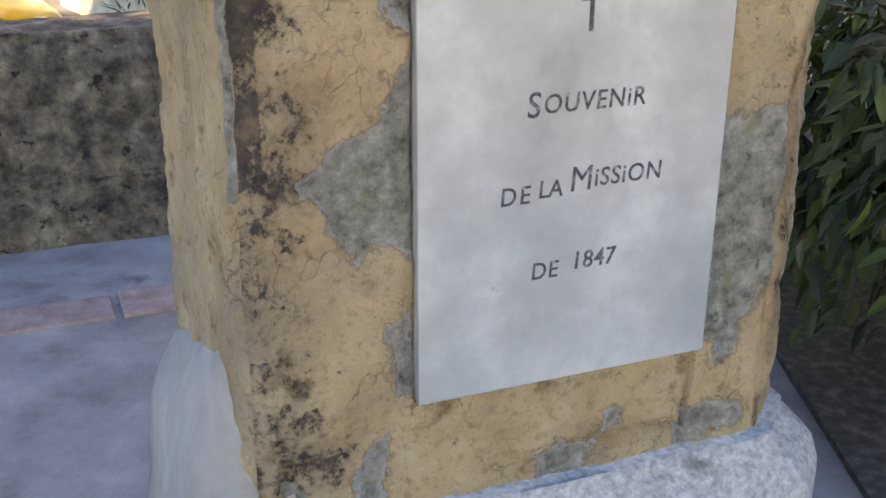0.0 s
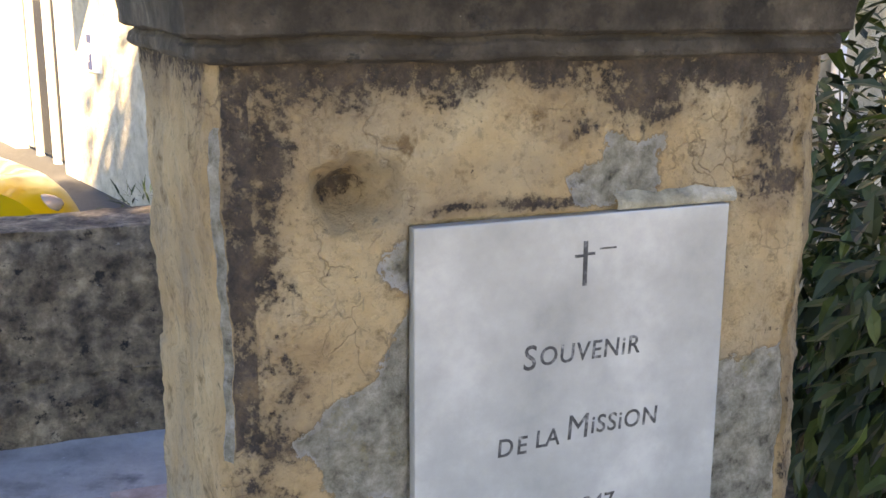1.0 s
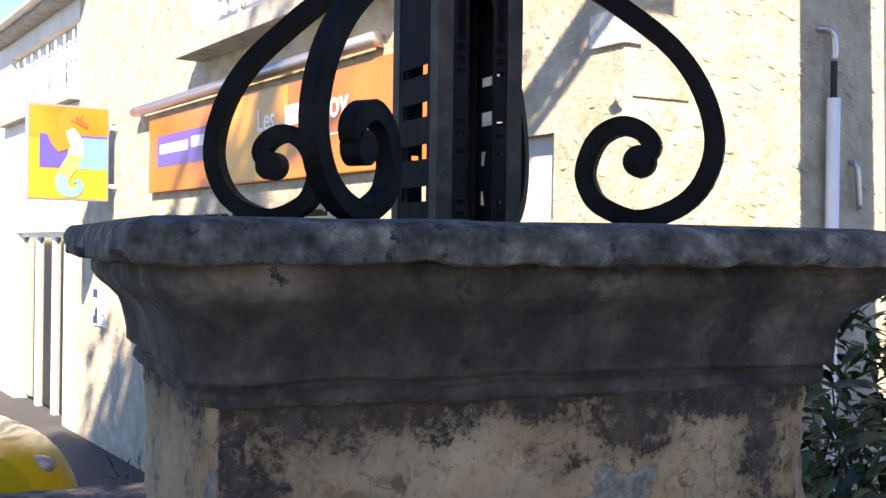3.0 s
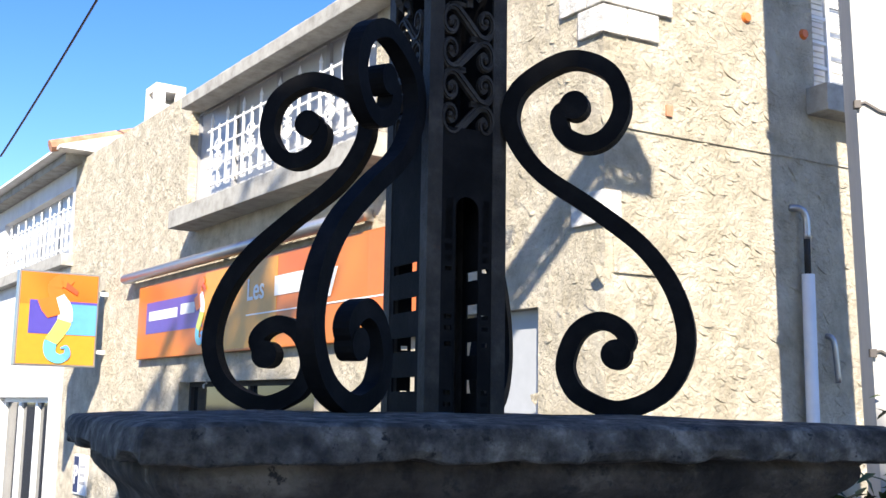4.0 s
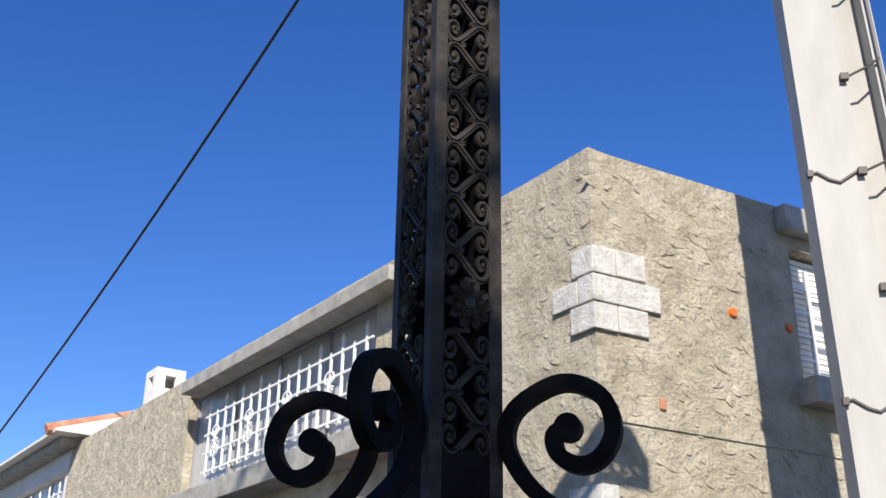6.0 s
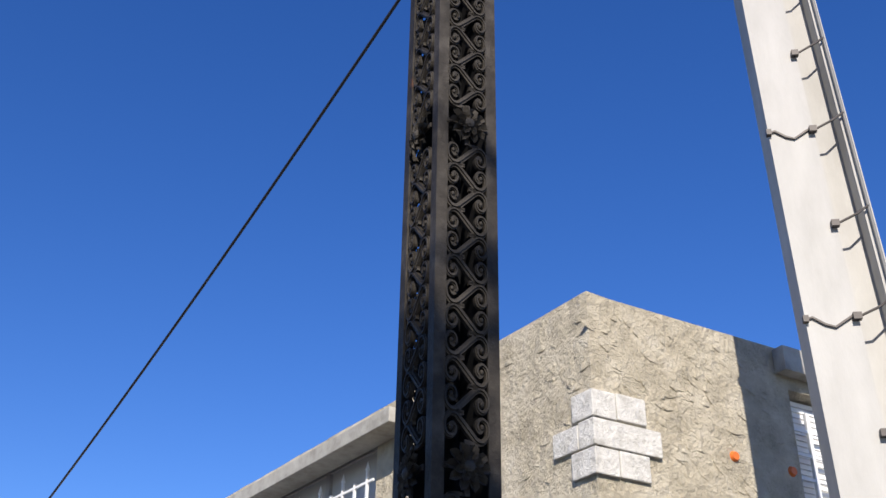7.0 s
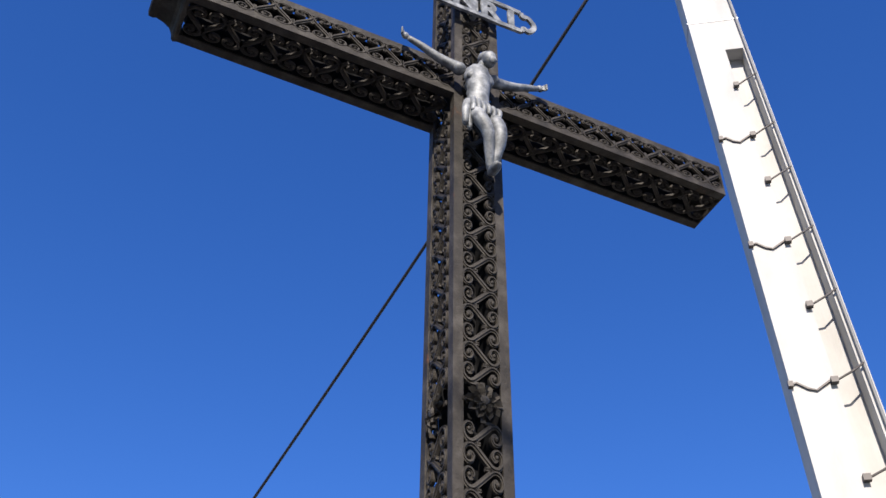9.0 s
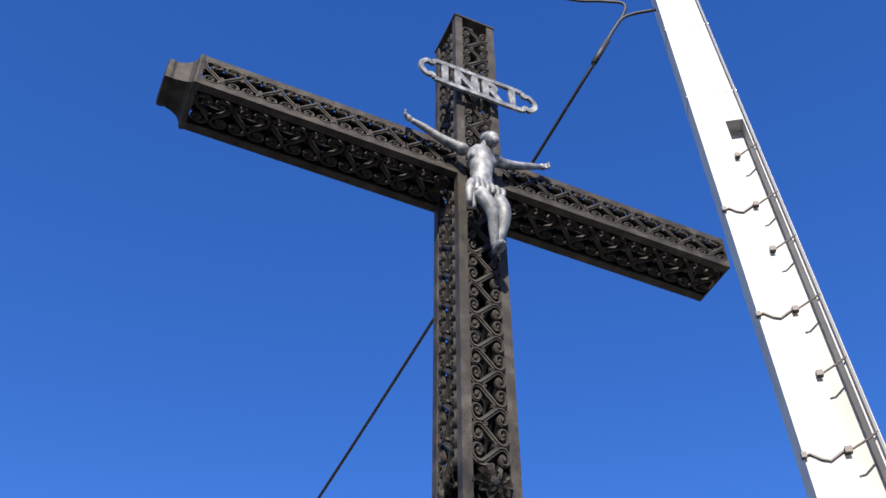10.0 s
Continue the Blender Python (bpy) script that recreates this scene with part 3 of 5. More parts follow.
part("haunch", bm, CEMENT, pedestal, "whitish cement haunch against the side", smooth=True)

# cornice
cap_low = [(-0.212, 0.0), (0.606, 0.0), (0.693, 0.085), (0.693, 0.60), (0.606, 0.69), (-0.17, 0.69), (-0.257, 0.585), (-0.250, 0.035)]
cap_top = [(-0.358, -0.13), (0.750, -0.13), (0.823, -0.03), (0.823, 0.71), (0.750, 0.81), (-0.31, 0.79), (-0.388, 0.62), (-0.372, -0.09)]
profile = [(0.0, 1.496), (0.06, 1.500), (0.13, 1.502), (0.16, 1.508), (0.16, 1.520), (0.12, 1.524), (0.11, 1.529), (0.20, 1.532), (0.245, 1.536), (0.25, 1.545), (0.25, 1.556), (0.265, 1.572), (0.30, 1.590),
           (0.36, 1.606), (0.45, 1.620), (0.56, 1.630), (0.62, 1.637), (0.67, 1.648), (0.68, 1.660), (0.67, 1.667), (0.70, 1.6715), (0.90, 1.673), (1.0, 1.6745), (1.02, 1.677), (1.02, 1.690), (1.01, 1.706), (0.98, 1.717), (0.92, 1.722), (0.6, 1.727), (-1.2, 1.733)]
rings_ = []
P0 = perimeter(cap_low, [0.012, 0.02, 0.06, 0.06, 0.06, 0.06, 0.03, 0.012])
for k, z in profile:
    row = []
    for p, nrm, side in P0:
        a, b = Vector(cap_low[side]), Vector(cap_low[(side + 1) % 8])
        t = (p - a).length / (b - a).length
        top = Vector(cap_top[side]).lerp(Vector(cap_top[(side + 1) % 8]), t)
        q = p.lerp(top, k)
        n = noise.noise_vector(Vector((q.x * 11, q.y * 11, z * 16))) * 0.006 + noise.noise_vector(Vector((q.x * 45, q.y * 45, z * 45))) * 0.0025
        chip = 0.0
        if 1.66 < z < 1.684 or 1.51 < z < 1.53:
            chip = 0.012 * max(0.0, noise.noise(Vector((q.x * 16, q.y * 16, 8.0 + z))) - 0.05)
        row.append((q.x + n.x - nrm.x * chip * 2, q.y + n.y - nrm.y * chip * 2, z + n.z * 0.7 + chip))
    rings_.append(row)
# split so that the slab's sky light is in its paler colour
cut = [k for k, (_, z) in enumerate(profile) if z >= 1.672][0]
bm = bmesh.new()
loft(bm, rings_[:cut + 1])
part("cornice", bm, CORNICE, pedestal, "blackened moulded stone cornice", smooth=True, sharp=30)
bm = bmesh.new()
loft(bm, rings_[cut:])
part("cornice_slab", bm, LICHEN_SKYLIT, pedestal, "lichen-speckled grey top slab, toned lighter for sky light", smooth=True, sharp=30)

# ---- plaque ----
plaque = thing("memorial_plaque", M_PED @ Matrix.Translation((0, 0, 0)), "pale grey marble memorial plaque with black engraved lettering", "plaque")
bm = bmesh.new()
box(bm, -0.0115, 0.4665, -0.012, 0.010, 0.683, 1.294, bevel=0.003)
part("slab", bm, MARBLE, plaque)
PY = -0.0122
for text, x, z, size, sp in (("S", 0.1435, 1.086, 0.050, 1), ("OUVENiR", 0.1685, 1.090, 0.0375, 1.12), ("DE", 0.107, 0.966, 0.037, 1.22), ("LA", 0.165, 0.971, 0.036, 1.0),
                             ("M", 0.2130, 0.975, 0.052, 1), ("iSSiON", 0.2520, 0.979, 0.0375, 1.10), ("DE", 0.158, 0.850, 0.036, 1.12), ("1847", 0.222, 0.857, 0.038, 1.05)):
    lettering("lettering", text, size, 0.0006, ENGRAVED, plaque, upright(x, PY, z) @ Matrix.Diagonal((0.92, 1, 1, 1)), shear=0.08, bold=0.0 if text == "M" else 0.0003, spacing=sp)
bm = bmesh.new()
box(bm, 0.232, 0.2385, PY - 0.0006, PY + 0.001, 1.196, 1.258)
box(bm, 0.219, 0.232, PY - 0.0006, PY + 0.001, 1.236, 1.240)
box(bm, 0.2385, 0.250, PY - 0.0006, PY + 0.001, 1.238, 1.242)
box(bm, 0.257, 0.283, PY - 0.0006, PY + 0.001, 1.2445, 1.247)
part("engraved_cross", bm, ENGRAVED, plaque)
bm = bmesh.new()
rows = []
for k in range(41):
    u = 0.285 + 0.195 * k / 40
    n = noise.noise(Vector((u * 30, 2, 2))) * 0.004
    rows.append([bm.verts.new((u, -0.006, 1.2955)), bm.verts.new((u, -0.010 - n * 0.3, 1.300)), bm.verts.new((u, -0.008, 1.309 + n)), bm.verts.new((u, 0.004, 1.318 + 2 * n))])
for a, b in zip(rows, rows[1:]):
    for k in range(3):
        bm.faces.new((a[k], a[k + 1], b[k + 1], b[k]))
part("mortar_bead", bm, MORTAR, plaque, "broken mortar bead along the top", smooth=True)

# ---- wrought cross ----
M_X = pose(0.040, 1.788, 0.026, 0, 0, 25.97)
cross = thing("wayside_cross", M_X, "dark weathered openwork cast-iron cross with filigree panels on the pedestal", "cross")
XL, XR, D = -0.050, 0.107, 0.182
XC = (XL + XR) / 2
ZB, ZT = 1.728, 5.425
AL, AR = -0.872, 0.956
AB, AT = 4.490, 4.630
A = 0.028
T = 0.006


def angle_bar(name, p0, p1, axis, sx, sy):
    """An L-shaped bar along one axis."""
    bm = bmesh.new()
    if axis == "z":
        x, y = p0[0], p0[1]
        box(bm, min(x, x + sx * A), max(x, x + sx * A), min(y, y + sy * T), max(y, y + sy * T), p0[2], p1[2])
        box(bm, min(x, x + sx * T), max(x, x + sx * T), min(y + sy * T, y + sy * A), max(y + sy * T, y + sy * A), p0[2], p1[2])
    else:
        z, y = p0[2], p0[1]
        box(bm, p0[0], p1[0], min(y, y + sy * T), max(y, y + sy * T), min(z, z + sx * A), max(z, z + sx * A))
        box(bm, p0[0], p1[0], min(y + sy * T, y + sy * A), max(y + sy * T, y + sy * A), min(z, z + sx * T), max(z, z + sx * T))
    return part(name, bm, CAST, cross)


for x, sx in ((XL, 1), (XR, -1)):
    for y, sy in ((0, 1), (D, -1)):
        angle_bar("corner_bar", (x, y, ZB), (x, y, ZT), "z", sx, sy)
for z, sx in ((AB, 1), (AT, -1)):
    for y, sy in ((0, 1), (D, -1)):
        angle_bar("arm_bar", (AL, y, z), (XL, y, z), "x", sx, sy)
        angle_bar("arm_bar", (XR, y, z), (AR, y, z), "x", sx, sy)


def unit_mesh(mirror):
    """One S-scroll of the zigzag vine: a ridged diagonal bar that curls in on itself at both ends."""
    bm = bmesh.new()
    half_ = [(0.0, 0.0), (0.014, 0.012), (0.027, 0.0215), (0.041, 0.0215), (0.0525, 0.010), (0.0535, -0.007), (0.044, -0.0185), (0.031, -0.0165), (0.0265, -0.004), (0.034, 0.0035), (0.041, -0.003)]
    pth = smooth_path([(-a, -b) for a, b in half_[:0:-1]] + half_, 4)
    s = -1 if mirror else 1
    ribbon(bm, [(s * p[0], p[1]) for p in pth], 0.0052, 0.010, 0.003, taper=lambda t: 0.85 + 0.5 * math.sin(math.pi * t) ** 6)
    ribbon(bm, [(s * p[0], p[1]) for p in pth[6:-6]], 0.0018, 0.004, -0.0035)
    for q in (1, -1):
        blob(bm, (s * q * 0.0385, 0.0, q * -0.005), (0.0058, 0.007, 0.0058), u=8, v=6)
        ribbon(bm, [(s * q * a, q * b) for a, b in smooth_path([(0.043, 0.024), (0.026, 0.0275), (0.006, 0.0265)], 3)], 0.0034, 0.008, 0.002)
    bmesh.ops.recalc_face_normals(bm, faces=bm.faces)
    me = bpy.data.meshes.new("filigree")
    bm.to_mesh(me)
    bm.free()
    me.materials.append(CAST)
    return me


def rosette_mesh():
    bm = bmesh.new()
    for ring_, (n, r, w) in enumerate(((10, 0.052, 0.012), (8, 0.034, 0.010))):
        for k in range(n):
            a = 2 * math.pi * (k + 0.5 * ring_) / n
            ca, sa = math.cos(a), math.sin(a)
            pts = [(0.006, 0), (r * 0.5, w), (r * 0.85, w * 0.8), (r, 0), (r * 0.85, -w * 0.8), (r * 0.5, -w)]
            vs = [bm.verts.new((p * ca - q * sa, -0.004 - 0.004 * ring_ - (0.006 if i in (1, 2, 4, 5) else 0), p * sa + q * ca)) for i, (p, q) in enumerate(pts)]
            mid = bm.verts.new((r * 0.6 * ca, 0.002 - 0.004 * ring_, r * 0.6 * sa))
            for i in range(6):
                bm.faces.new((vs[i], vs[(i + 1) % 6], mid))
    blob(bm, (0, -0.010, 0), (0.013, 0.008, 0.013), u=10, v=6)
    box(bm, -0.055, 0.055, 0.0, 0.004, -0.006, 0.006)
    box(bm, -0.006, 0.006, 0.0, 0.004, -0.058, 0.058)
    bmesh.ops.recalc_face_normals(bm, faces=bm.faces)
    bmesh.ops.translate(bm, verts=bm.verts, vec=(0, -0.006, 0))
    me = bpy.data.meshes.new("rosette")
    bm.to_mesh(me)
    bm.free()
    me.materials.append(CAST)
    return me


UNITS, ROSE = (unit_mesh(False), unit_mesh(True)), rosette_mesh()


def face_piece(me, name, m):
    ob = new(name, me)
    ob.parent = cross
    ob.matrix_local = m
    return ob


UH = 0.054
# heights of the scrolls between and beyond the rosettes
spots_ = [(zr, True) for zr in (2.525, 3.365)]
gap = (3.365 - 2.525 - 0.110) / 12
spots_ += [(2.525 + 0.055 + gap * (k + 0.5), False) for k in range(12)]
spots_ += [(2.525 - 0.055 - gap * (k + 0.5), False) for k in range(4)]
k = 0
while 3.365 + 0.055 + gap * (k + 1) < ZT:
    spots_.append((3.365 + 0.055 + gap * (k + 0.5), False))
    k += 1
spots_.sort()
for idx, (zc, is_rose) in enumerate(spots_):
    arm_zone = AB - 0.03 < zc < AT + 0.03
    for side in range(4):
        me, nm = (ROSE, "rosette") if is_rose else (UNITS[idx % 2], "filigree")
        sc = Matrix() if is_rose else Matrix.Diagonal((0.93, 1, gap / UH * 1.04, 1))
        if side == 0:
            m = Matrix.Translation((XC, 0.004, zc)) @ sc
        elif side == 1:
            m = Matrix.Translation((XC, D - 0.004, zc)) @ Matrix.Rotation(math.pi, 4, "Z") @ sc
        else:
            if arm_zone:
                continue
            m = Matrix.Translation((XL + 0.004 if side == 2 else XR - 0.004, D / 2, zc)) @ Matrix.Rotation(radians(-90 if side == 2 else 90), 4, "Z") @ sc
        face_piece(me, nm, m)
for x0, x1, sgn in ((AL, XL, -1), (XR, AR, 1)):
    n = 14
    st = (x1 - x0) / n
    for k in range(n):
        xc = x0 + st * (k + 0.5)
        sc = Matrix.Diagonal((0.88, 1, st / UH * 1.04, 1))
        base = Matrix.Rotation(radians(90 * sgn), 4, "Y")
        for side in range(4):
            m = [Matrix.Translation((xc, 0.004, (AB + AT) / 2)) @ base @ sc,
                 Matrix.Translation((xc, D - 0.004, (AB + AT) / 2)) @ Matrix.Rotation(math.pi, 4, "Z") @ base @ sc,
                 Matrix.Translation((xc, D / 2, AB + 0.004)) @ Matrix.Rotation(radians(90), 4, "X") @ base @ sc,
                 Matrix.Translation((xc, D / 2, AT - 0.004)) @ Matrix.Rotation(radians(-90), 4, "X") @ base @ sc][side]
            face_piece(UNITS[k % 2], "filigree", m)
# dark sheets added for shade inside the box, short of the corner bars
part("shade_sheet", box_bm(XL + A + 0.010, XR - 0.012, D - 0.022, D - 0.018, 2.24, ZT - 0.02), IRON, cross)
part("shade_sheet", box_bm(XR - 0.016, XR - 0.013, 0.016, D - 0.03, 2.24, AB), IRON, cross)
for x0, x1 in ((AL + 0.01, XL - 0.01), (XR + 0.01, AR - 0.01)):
    part("shade_sheet", box_bm(x0, x1, D - 0.020, D - 0.016, AB + 0.02, AT - 0.012), IRON, cross)
    part("shade_sheet", box_bm(x0, x1, 0.030, D - 0.03, AT - 0.016, AT - 0.013), IRON, cross)
# solid end plates, the one surviving flared terminal and the top lid
part("top_plate", box_bm(XL - 0.004, XR + 0.004, -0.004, D + 0.004, ZT, ZT + 0.008), CAST, cross)
part("end_plate", box_bm(AR, AR + 0.006, 0.0, D, AB, AT), CAST, cross)
bm = bmesh.new()
prof = [(0.0, 1.0), (-0.012, 1.03), (-0.018, 0.98), (-0.022, 0.86), (-0.032, 0.74), (-0.05, 0.66), (-0.075, 0.60), (-0.085, 0.63), (-0.098, 0.62), (-0.102, 0.5)]
hy, hz, cy, cz = D / 2, (AT - AB) / 2, D / 2, (AT + AB) / 2
rs = [[(AL + dx, cy + s * hy * f, cz + q * hz * f) for s, q in ((-1, -1), (1, -1), (1, 1), (-1, 1))] for dx, f in prof]
loft(bm, rs)
part("terminal", bm, CAST, cross, "flared cast end cap")
# lower openwork plates with slits
for y, sy in ((0.001, 1), (D - 0.005, 1)):
    for x0, x1 in ((XL + A, XC - 0.022), (XC + 0.024, XR - A)):
        bm = bmesh.new()
        w = x1 - x0
        box(bm, x0, x0 + w * 0.28, y, y + 0.004, ZB, 2.24)
        box(bm, x1 - w * 0.22, x1, y, y + 0.004, ZB, 2.24)
        zc = ZB
        k = 0
        while zc < 2.10:
            hgt = (0.020, 0.012, 0.075)[k % 3]
            box(bm, x0 + w * 0.28, x1 - w * 0.22, y, y + 0.004, zc, zc + hgt)
            zc += hgt + 0.008
            k += 1
        box(bm, x0 + w * 0.28, x1 - w * 0.22, y, y + 0.004, 2.0, 2.24)
        part("slotted_plate", bm, IRON, cross)
    bm = bmesh.new()
    arch = [(XC + 0.024 * math.cos(a), 2.09 + 0.026 * math.sin(a)) for a in [math.pi * k / 10 for k in range(11)]]
    prism(bm, arch + [(XC - 0.024, 2.24), (XC + 0.024, 2.24)], y, y + 0.004)
    part("arched_plate", bm, IRON, cross)
for x in (XL + 0.001, XR - 0.005):
    bm = bmesh.new()
    box(bm, x, x + 0.004, A, D - A, 2.0, 2.24)
    for k in range(4):
        box(bm, x, x + 0.004, A, D - A, ZB + 0.07 * k, ZB + 0.07 * k + 0.045)
    box(bm, x + 0.0005, x + 0.0045, A, A + 0.014, ZB, 2.0)
    box(bm, x + 0.0005, x + 0.0045, D - A - 0.014, D - A, ZB, 2.0)
    part("side_plate", bm, IRON, cross)
part("foot_plate", box_bm(XL - 0.03, XR + 0.03, -0.03, D + 0.03, 1.722, 1.736, bevel=0.002), IRON, cross)

# four scroll brackets on the diagonals
CTRL = [(.315, 1.814), (.334, 1.838), (.318, 1.862), (.284, 1.872), (.247, 1.852), (.227, 1.806), (.232, 1.770), (.257, 1.740), (.322, 1.721), (.398, 1.756), (.432, 1.831), (.415, 1.918), (.363, 1.997), (.275, 2.070), (.184, 2.136), (.136, 2.201),
        (.125, 2.255), (.152, 2.306), (.235, 2.344), (.307, 2.315), (.329, 2.251), (.306, 2.201), (.266, 2.185), (.225, 2.206), (.217, 2.243), (.244, 2.257)]
curve = smooth_path(CTRL, 5)


def bracket_mesh():
    bm = bmesh.new()
    ribbon(bm, curve, 0.0155, 0.030, 0.0)
    for c, s in ((CTRL[0], 1), (CTRL[-1], 1)):
        r = bmesh.ops.create_cone(bm, segments=18, radius1=0.026, radius2=0.026, depth=0.034, cap_ends=True)
        bmesh.ops.transform(bm, matrix=Matrix.Translation((c[0], 0, c[1])) @ Matrix.Rotation(radians(90), 4, "X"), verts=r["verts"])
    bmesh.ops.recalc_face_normals(bm, faces=bm.faces)
    me = bpy.data.meshes.new("scroll_bracket")
    bm.to_mesh(me)
    bm.free()
    me.materials.append(IRON)
    return me


BR = bracket_mesh()
for turn, out in ((-45, 0.0), (45, 0.0), (137, 0.030), (217, 0.0)):
    ob = new("scroll_bracket", BR)
    ob.parent = cross
    ob.matrix_local = Matrix.Translation((0.027, 0.086, 0.026)) @ Matrix.Rotation(radians(turn), 4, "Z") @ Matrix.Translation((out, 0, 0))

# title board
board = thing("title_board", M_X @ Matrix.Translation((0.018, -0.035, 4.953)), "silver metal scroll plate with cut-out letters on the cross", "sign")
bm = bmesh.new()
hw, hh = 0.165, 0.052
for s in (1, -1):
    ribbon(bm, [(-hw, s * hh), (-hw * 0.5, s * (hh + 0.003)), (0, s * hh), (hw * 0.5, s * (hh + 0.003)), (hw, s * hh)], 0.0095, 0.010)
    ribbon(bm, [(s * a, b) for a, b in smooth_path([(hw, hh), (hw + 0.010, hh - 0.020), (hw + 0.026, hh - 0.012), (hw + 0.046, 0.018), (hw + 0.050, 0), (hw + 0.046, -0.018), (hw + 0.026, -hh + 0.012), (hw + 0.010, -hh + 0.020), (hw, -hh)], 4)], 0.0090, 0.010)
part("rim", bm, ZINC, board)
for ch, x in (("I", -0.142), ("N", -0.094), ("R", 0.010), ("I", 0.112)):
    lettering("letter", ch, 0.118, 0.004, ZINC, board, upright(x, 0.0, -0.043), bold=0.006)
part("stay", box_bm(-0.006, 0.006, 0.006, 0.04, -0.04, 0.04), ZINC, board)

# sculpture on the cross, one plain mesh
bm = bmesh.new()


def limb(pts, radii):
    tube(bm, smooth_path(pts, 4), [radii[0] + (radii[-1] - radii[0]) * k / (4 * (len(pts) - 1)) for k in range(4 * (len(pts) - 1) + 1)], 10)


limb([(0.002, -0.052, 4.545), (0.000, -0.066, 4.48), (0.000, -0.062, 4.41), (0.006, -0.060, 4.35)], [0.040, 0.031])
blob(bm, (0.004, -0.060, 4.515), (0.050, 0.031, 0.040))
blob(bm, (-0.022, -0.076, 4.500), (0.022, 0.014, 0.020))
blob(bm, (0.026, -0.076, 4.498), (0.022, 0.014, 0.020))
blob(bm, (0.000, -0.060, 4.435), (0.036, 0.027, 0.050))
blob(bm, (0.008, -0.060, 4.355), (0.040, 0.032, 0.032))
for sx in (-0.056, 0.062):
    blob(bm, (sx, -0.046, 4.552), (0.022, 0.022, 0.020))
limb([(-0.055, -0.045, 4.555), (-0.095, -0.038, 4.572), (-0.135, -0.035, 4.590), (-0.180, -0.034, 4.612), (-0.222, -0.030, 4.632)], [0.019, 0.009])
limb([(0.062, -0.045, 4.550), (0.105, -0.038, 4.566), (0.145, -0.035, 4.582), (0.190, -0.034, 4.604), (0.232, -0.030, 4.626)], [0.019, 0.009])
for sx, hx, hz in ((-1, -0.232, 4.640), (1, 0.242, 4.634)):
    blob(bm, (hx, -0.028, hz), (0.013, 0.010, 0.013))
    for f in range(4):
        limb([(hx, -0.030, hz), (hx + sx * 0.014, -0.036, hz + 0.012 - 0.007 * f), (hx + sx * 0.018, -0.046, hz + 0.010 - 0.007 * f)], [0.0045, 0.003])
limb([(0.006, -0.058, 4.550), (0.018, -0.080, 4.580)], [0.020, 0.018])
blob(bm, (0.024, -0.094, 4.585), (0.023, 0.026, 0.031))
blob(bm, (0.022, -0.080, 4.602), (0.028, 0.028, 0.022))
blob(bm, (0.028, -0.112, 4.566), (0.014, 0.010, 0.016))
limb([(-0.020, -0.062, 4.345), (-0.014, -0.098, 4.285), (0.008, -0.104, 4.228), (0.024, -0.080, 4.175), (0.036, -0.058, 4.128)], [0.028, 0.011])
limb([(0.030, -0.060, 4.345), (0.046, -0.092, 4.285), (0.052, -0.098, 4.225), (0.048, -0.074, 4.170), (0.044, -0.056, 4.125)], [0.028, 0.011])
blob(bm, (0.036, -0.078, 4.112), (0.013, 0.030, 0.014))
blob(bm, (0.046, -0.074, 4.118), (0.012, 0.028, 0.013))
for k in range(6):
    limb([(-0.032 + 0.016 * k, -0.090, 4.372 - 0.004 * k), (-0.034 + 0.017 * k, -0.100, 4.335), (-0.036 + 0.017 * k, -0.098, 4.305 + 0.006 * (k % 2))], [0.010, 0.007])
limb([(-0.040, -0.078, 4.360), (-0.052, -0.084, 4.315), (-0.050, -0.078, 4.262)], [0.017, 0.009])
limb([(-0.034, -0.074, 4.350), (-0.040, -0.080, 4.300), (-0.034, -0.074, 4.250)], [0.013, 0.007])
limb([(0.0, -0.05, 4.53), (0.0, -0.005, 4.53)], [0.02, 0.02])
statue = part("crucifix_sculpture", bm, ZINC, None, smooth=True)
statue.matrix_world = M_X
tagged(statue, "silver-grey cast metal sculpture fixed to the cross", "statue")

# ---- corner building ----
B_SCALE, B_LIFT = 0.6075, 0.699
M_L = pose(0.7602, 4.5419, B_LIFT, 0, 0, -56.392) @ Matrix.Scale(B_SCALE, 4)     # x runs towards the corner, -y faces the street
M_R = pose(0.7602, 4.5419, B_LIFT, 0, 0, 28.78) @ Matrix.Scale(B_SCALE, 4)      # x runs away from the corner
B_FOOT = (STREET - B_LIFT) / B_SCALE
R_IN_L = M_L.inverted() @ M_R
building = thing("corner_building", M_L, "two-storey corner building in rough tan stucco with flat roof", "building")


def holed_wall(name, x0, x1, y0, y1, z0, z1, holes, material, parent, m=None):
    bm = bmesh.new()
    xs = sorted({x0, x1, *[h[0] for h in holes], *[h[1] for h in holes]})
    zs_ = sorted({z0, z1, *[h[2] for h in holes], *[h[3] for h in holes]})
    for a, b in zip(xs, xs[1:]):
        for c, d in zip(zs_, zs_[1:]):
            cx, cz_ = (a + b) / 2, (c + d) / 2
            if not any(h[0] < cx < h[1] and h[2] < cz_ < h[3] for h in holes):
                box(bm, a, b, y0, y1, c, d)
    bmesh.ops.remove_doubles(bm, verts=bm.verts, dist=1e-5)
    seen = {}
    for f in list(bm.faces):
        seen.setdefault(tuple(round(q, 4) for q in f.calc_center_median()), []).append(f)
    bmesh.ops.delete(bm, geom=[f for fs in seen.values() if len(fs) > 1 for f in fs], context="FACES_ONLY")
    ob = part(name, bm, material, parent)
    if m is not None:
        ob.matrix_local = m
    return ob


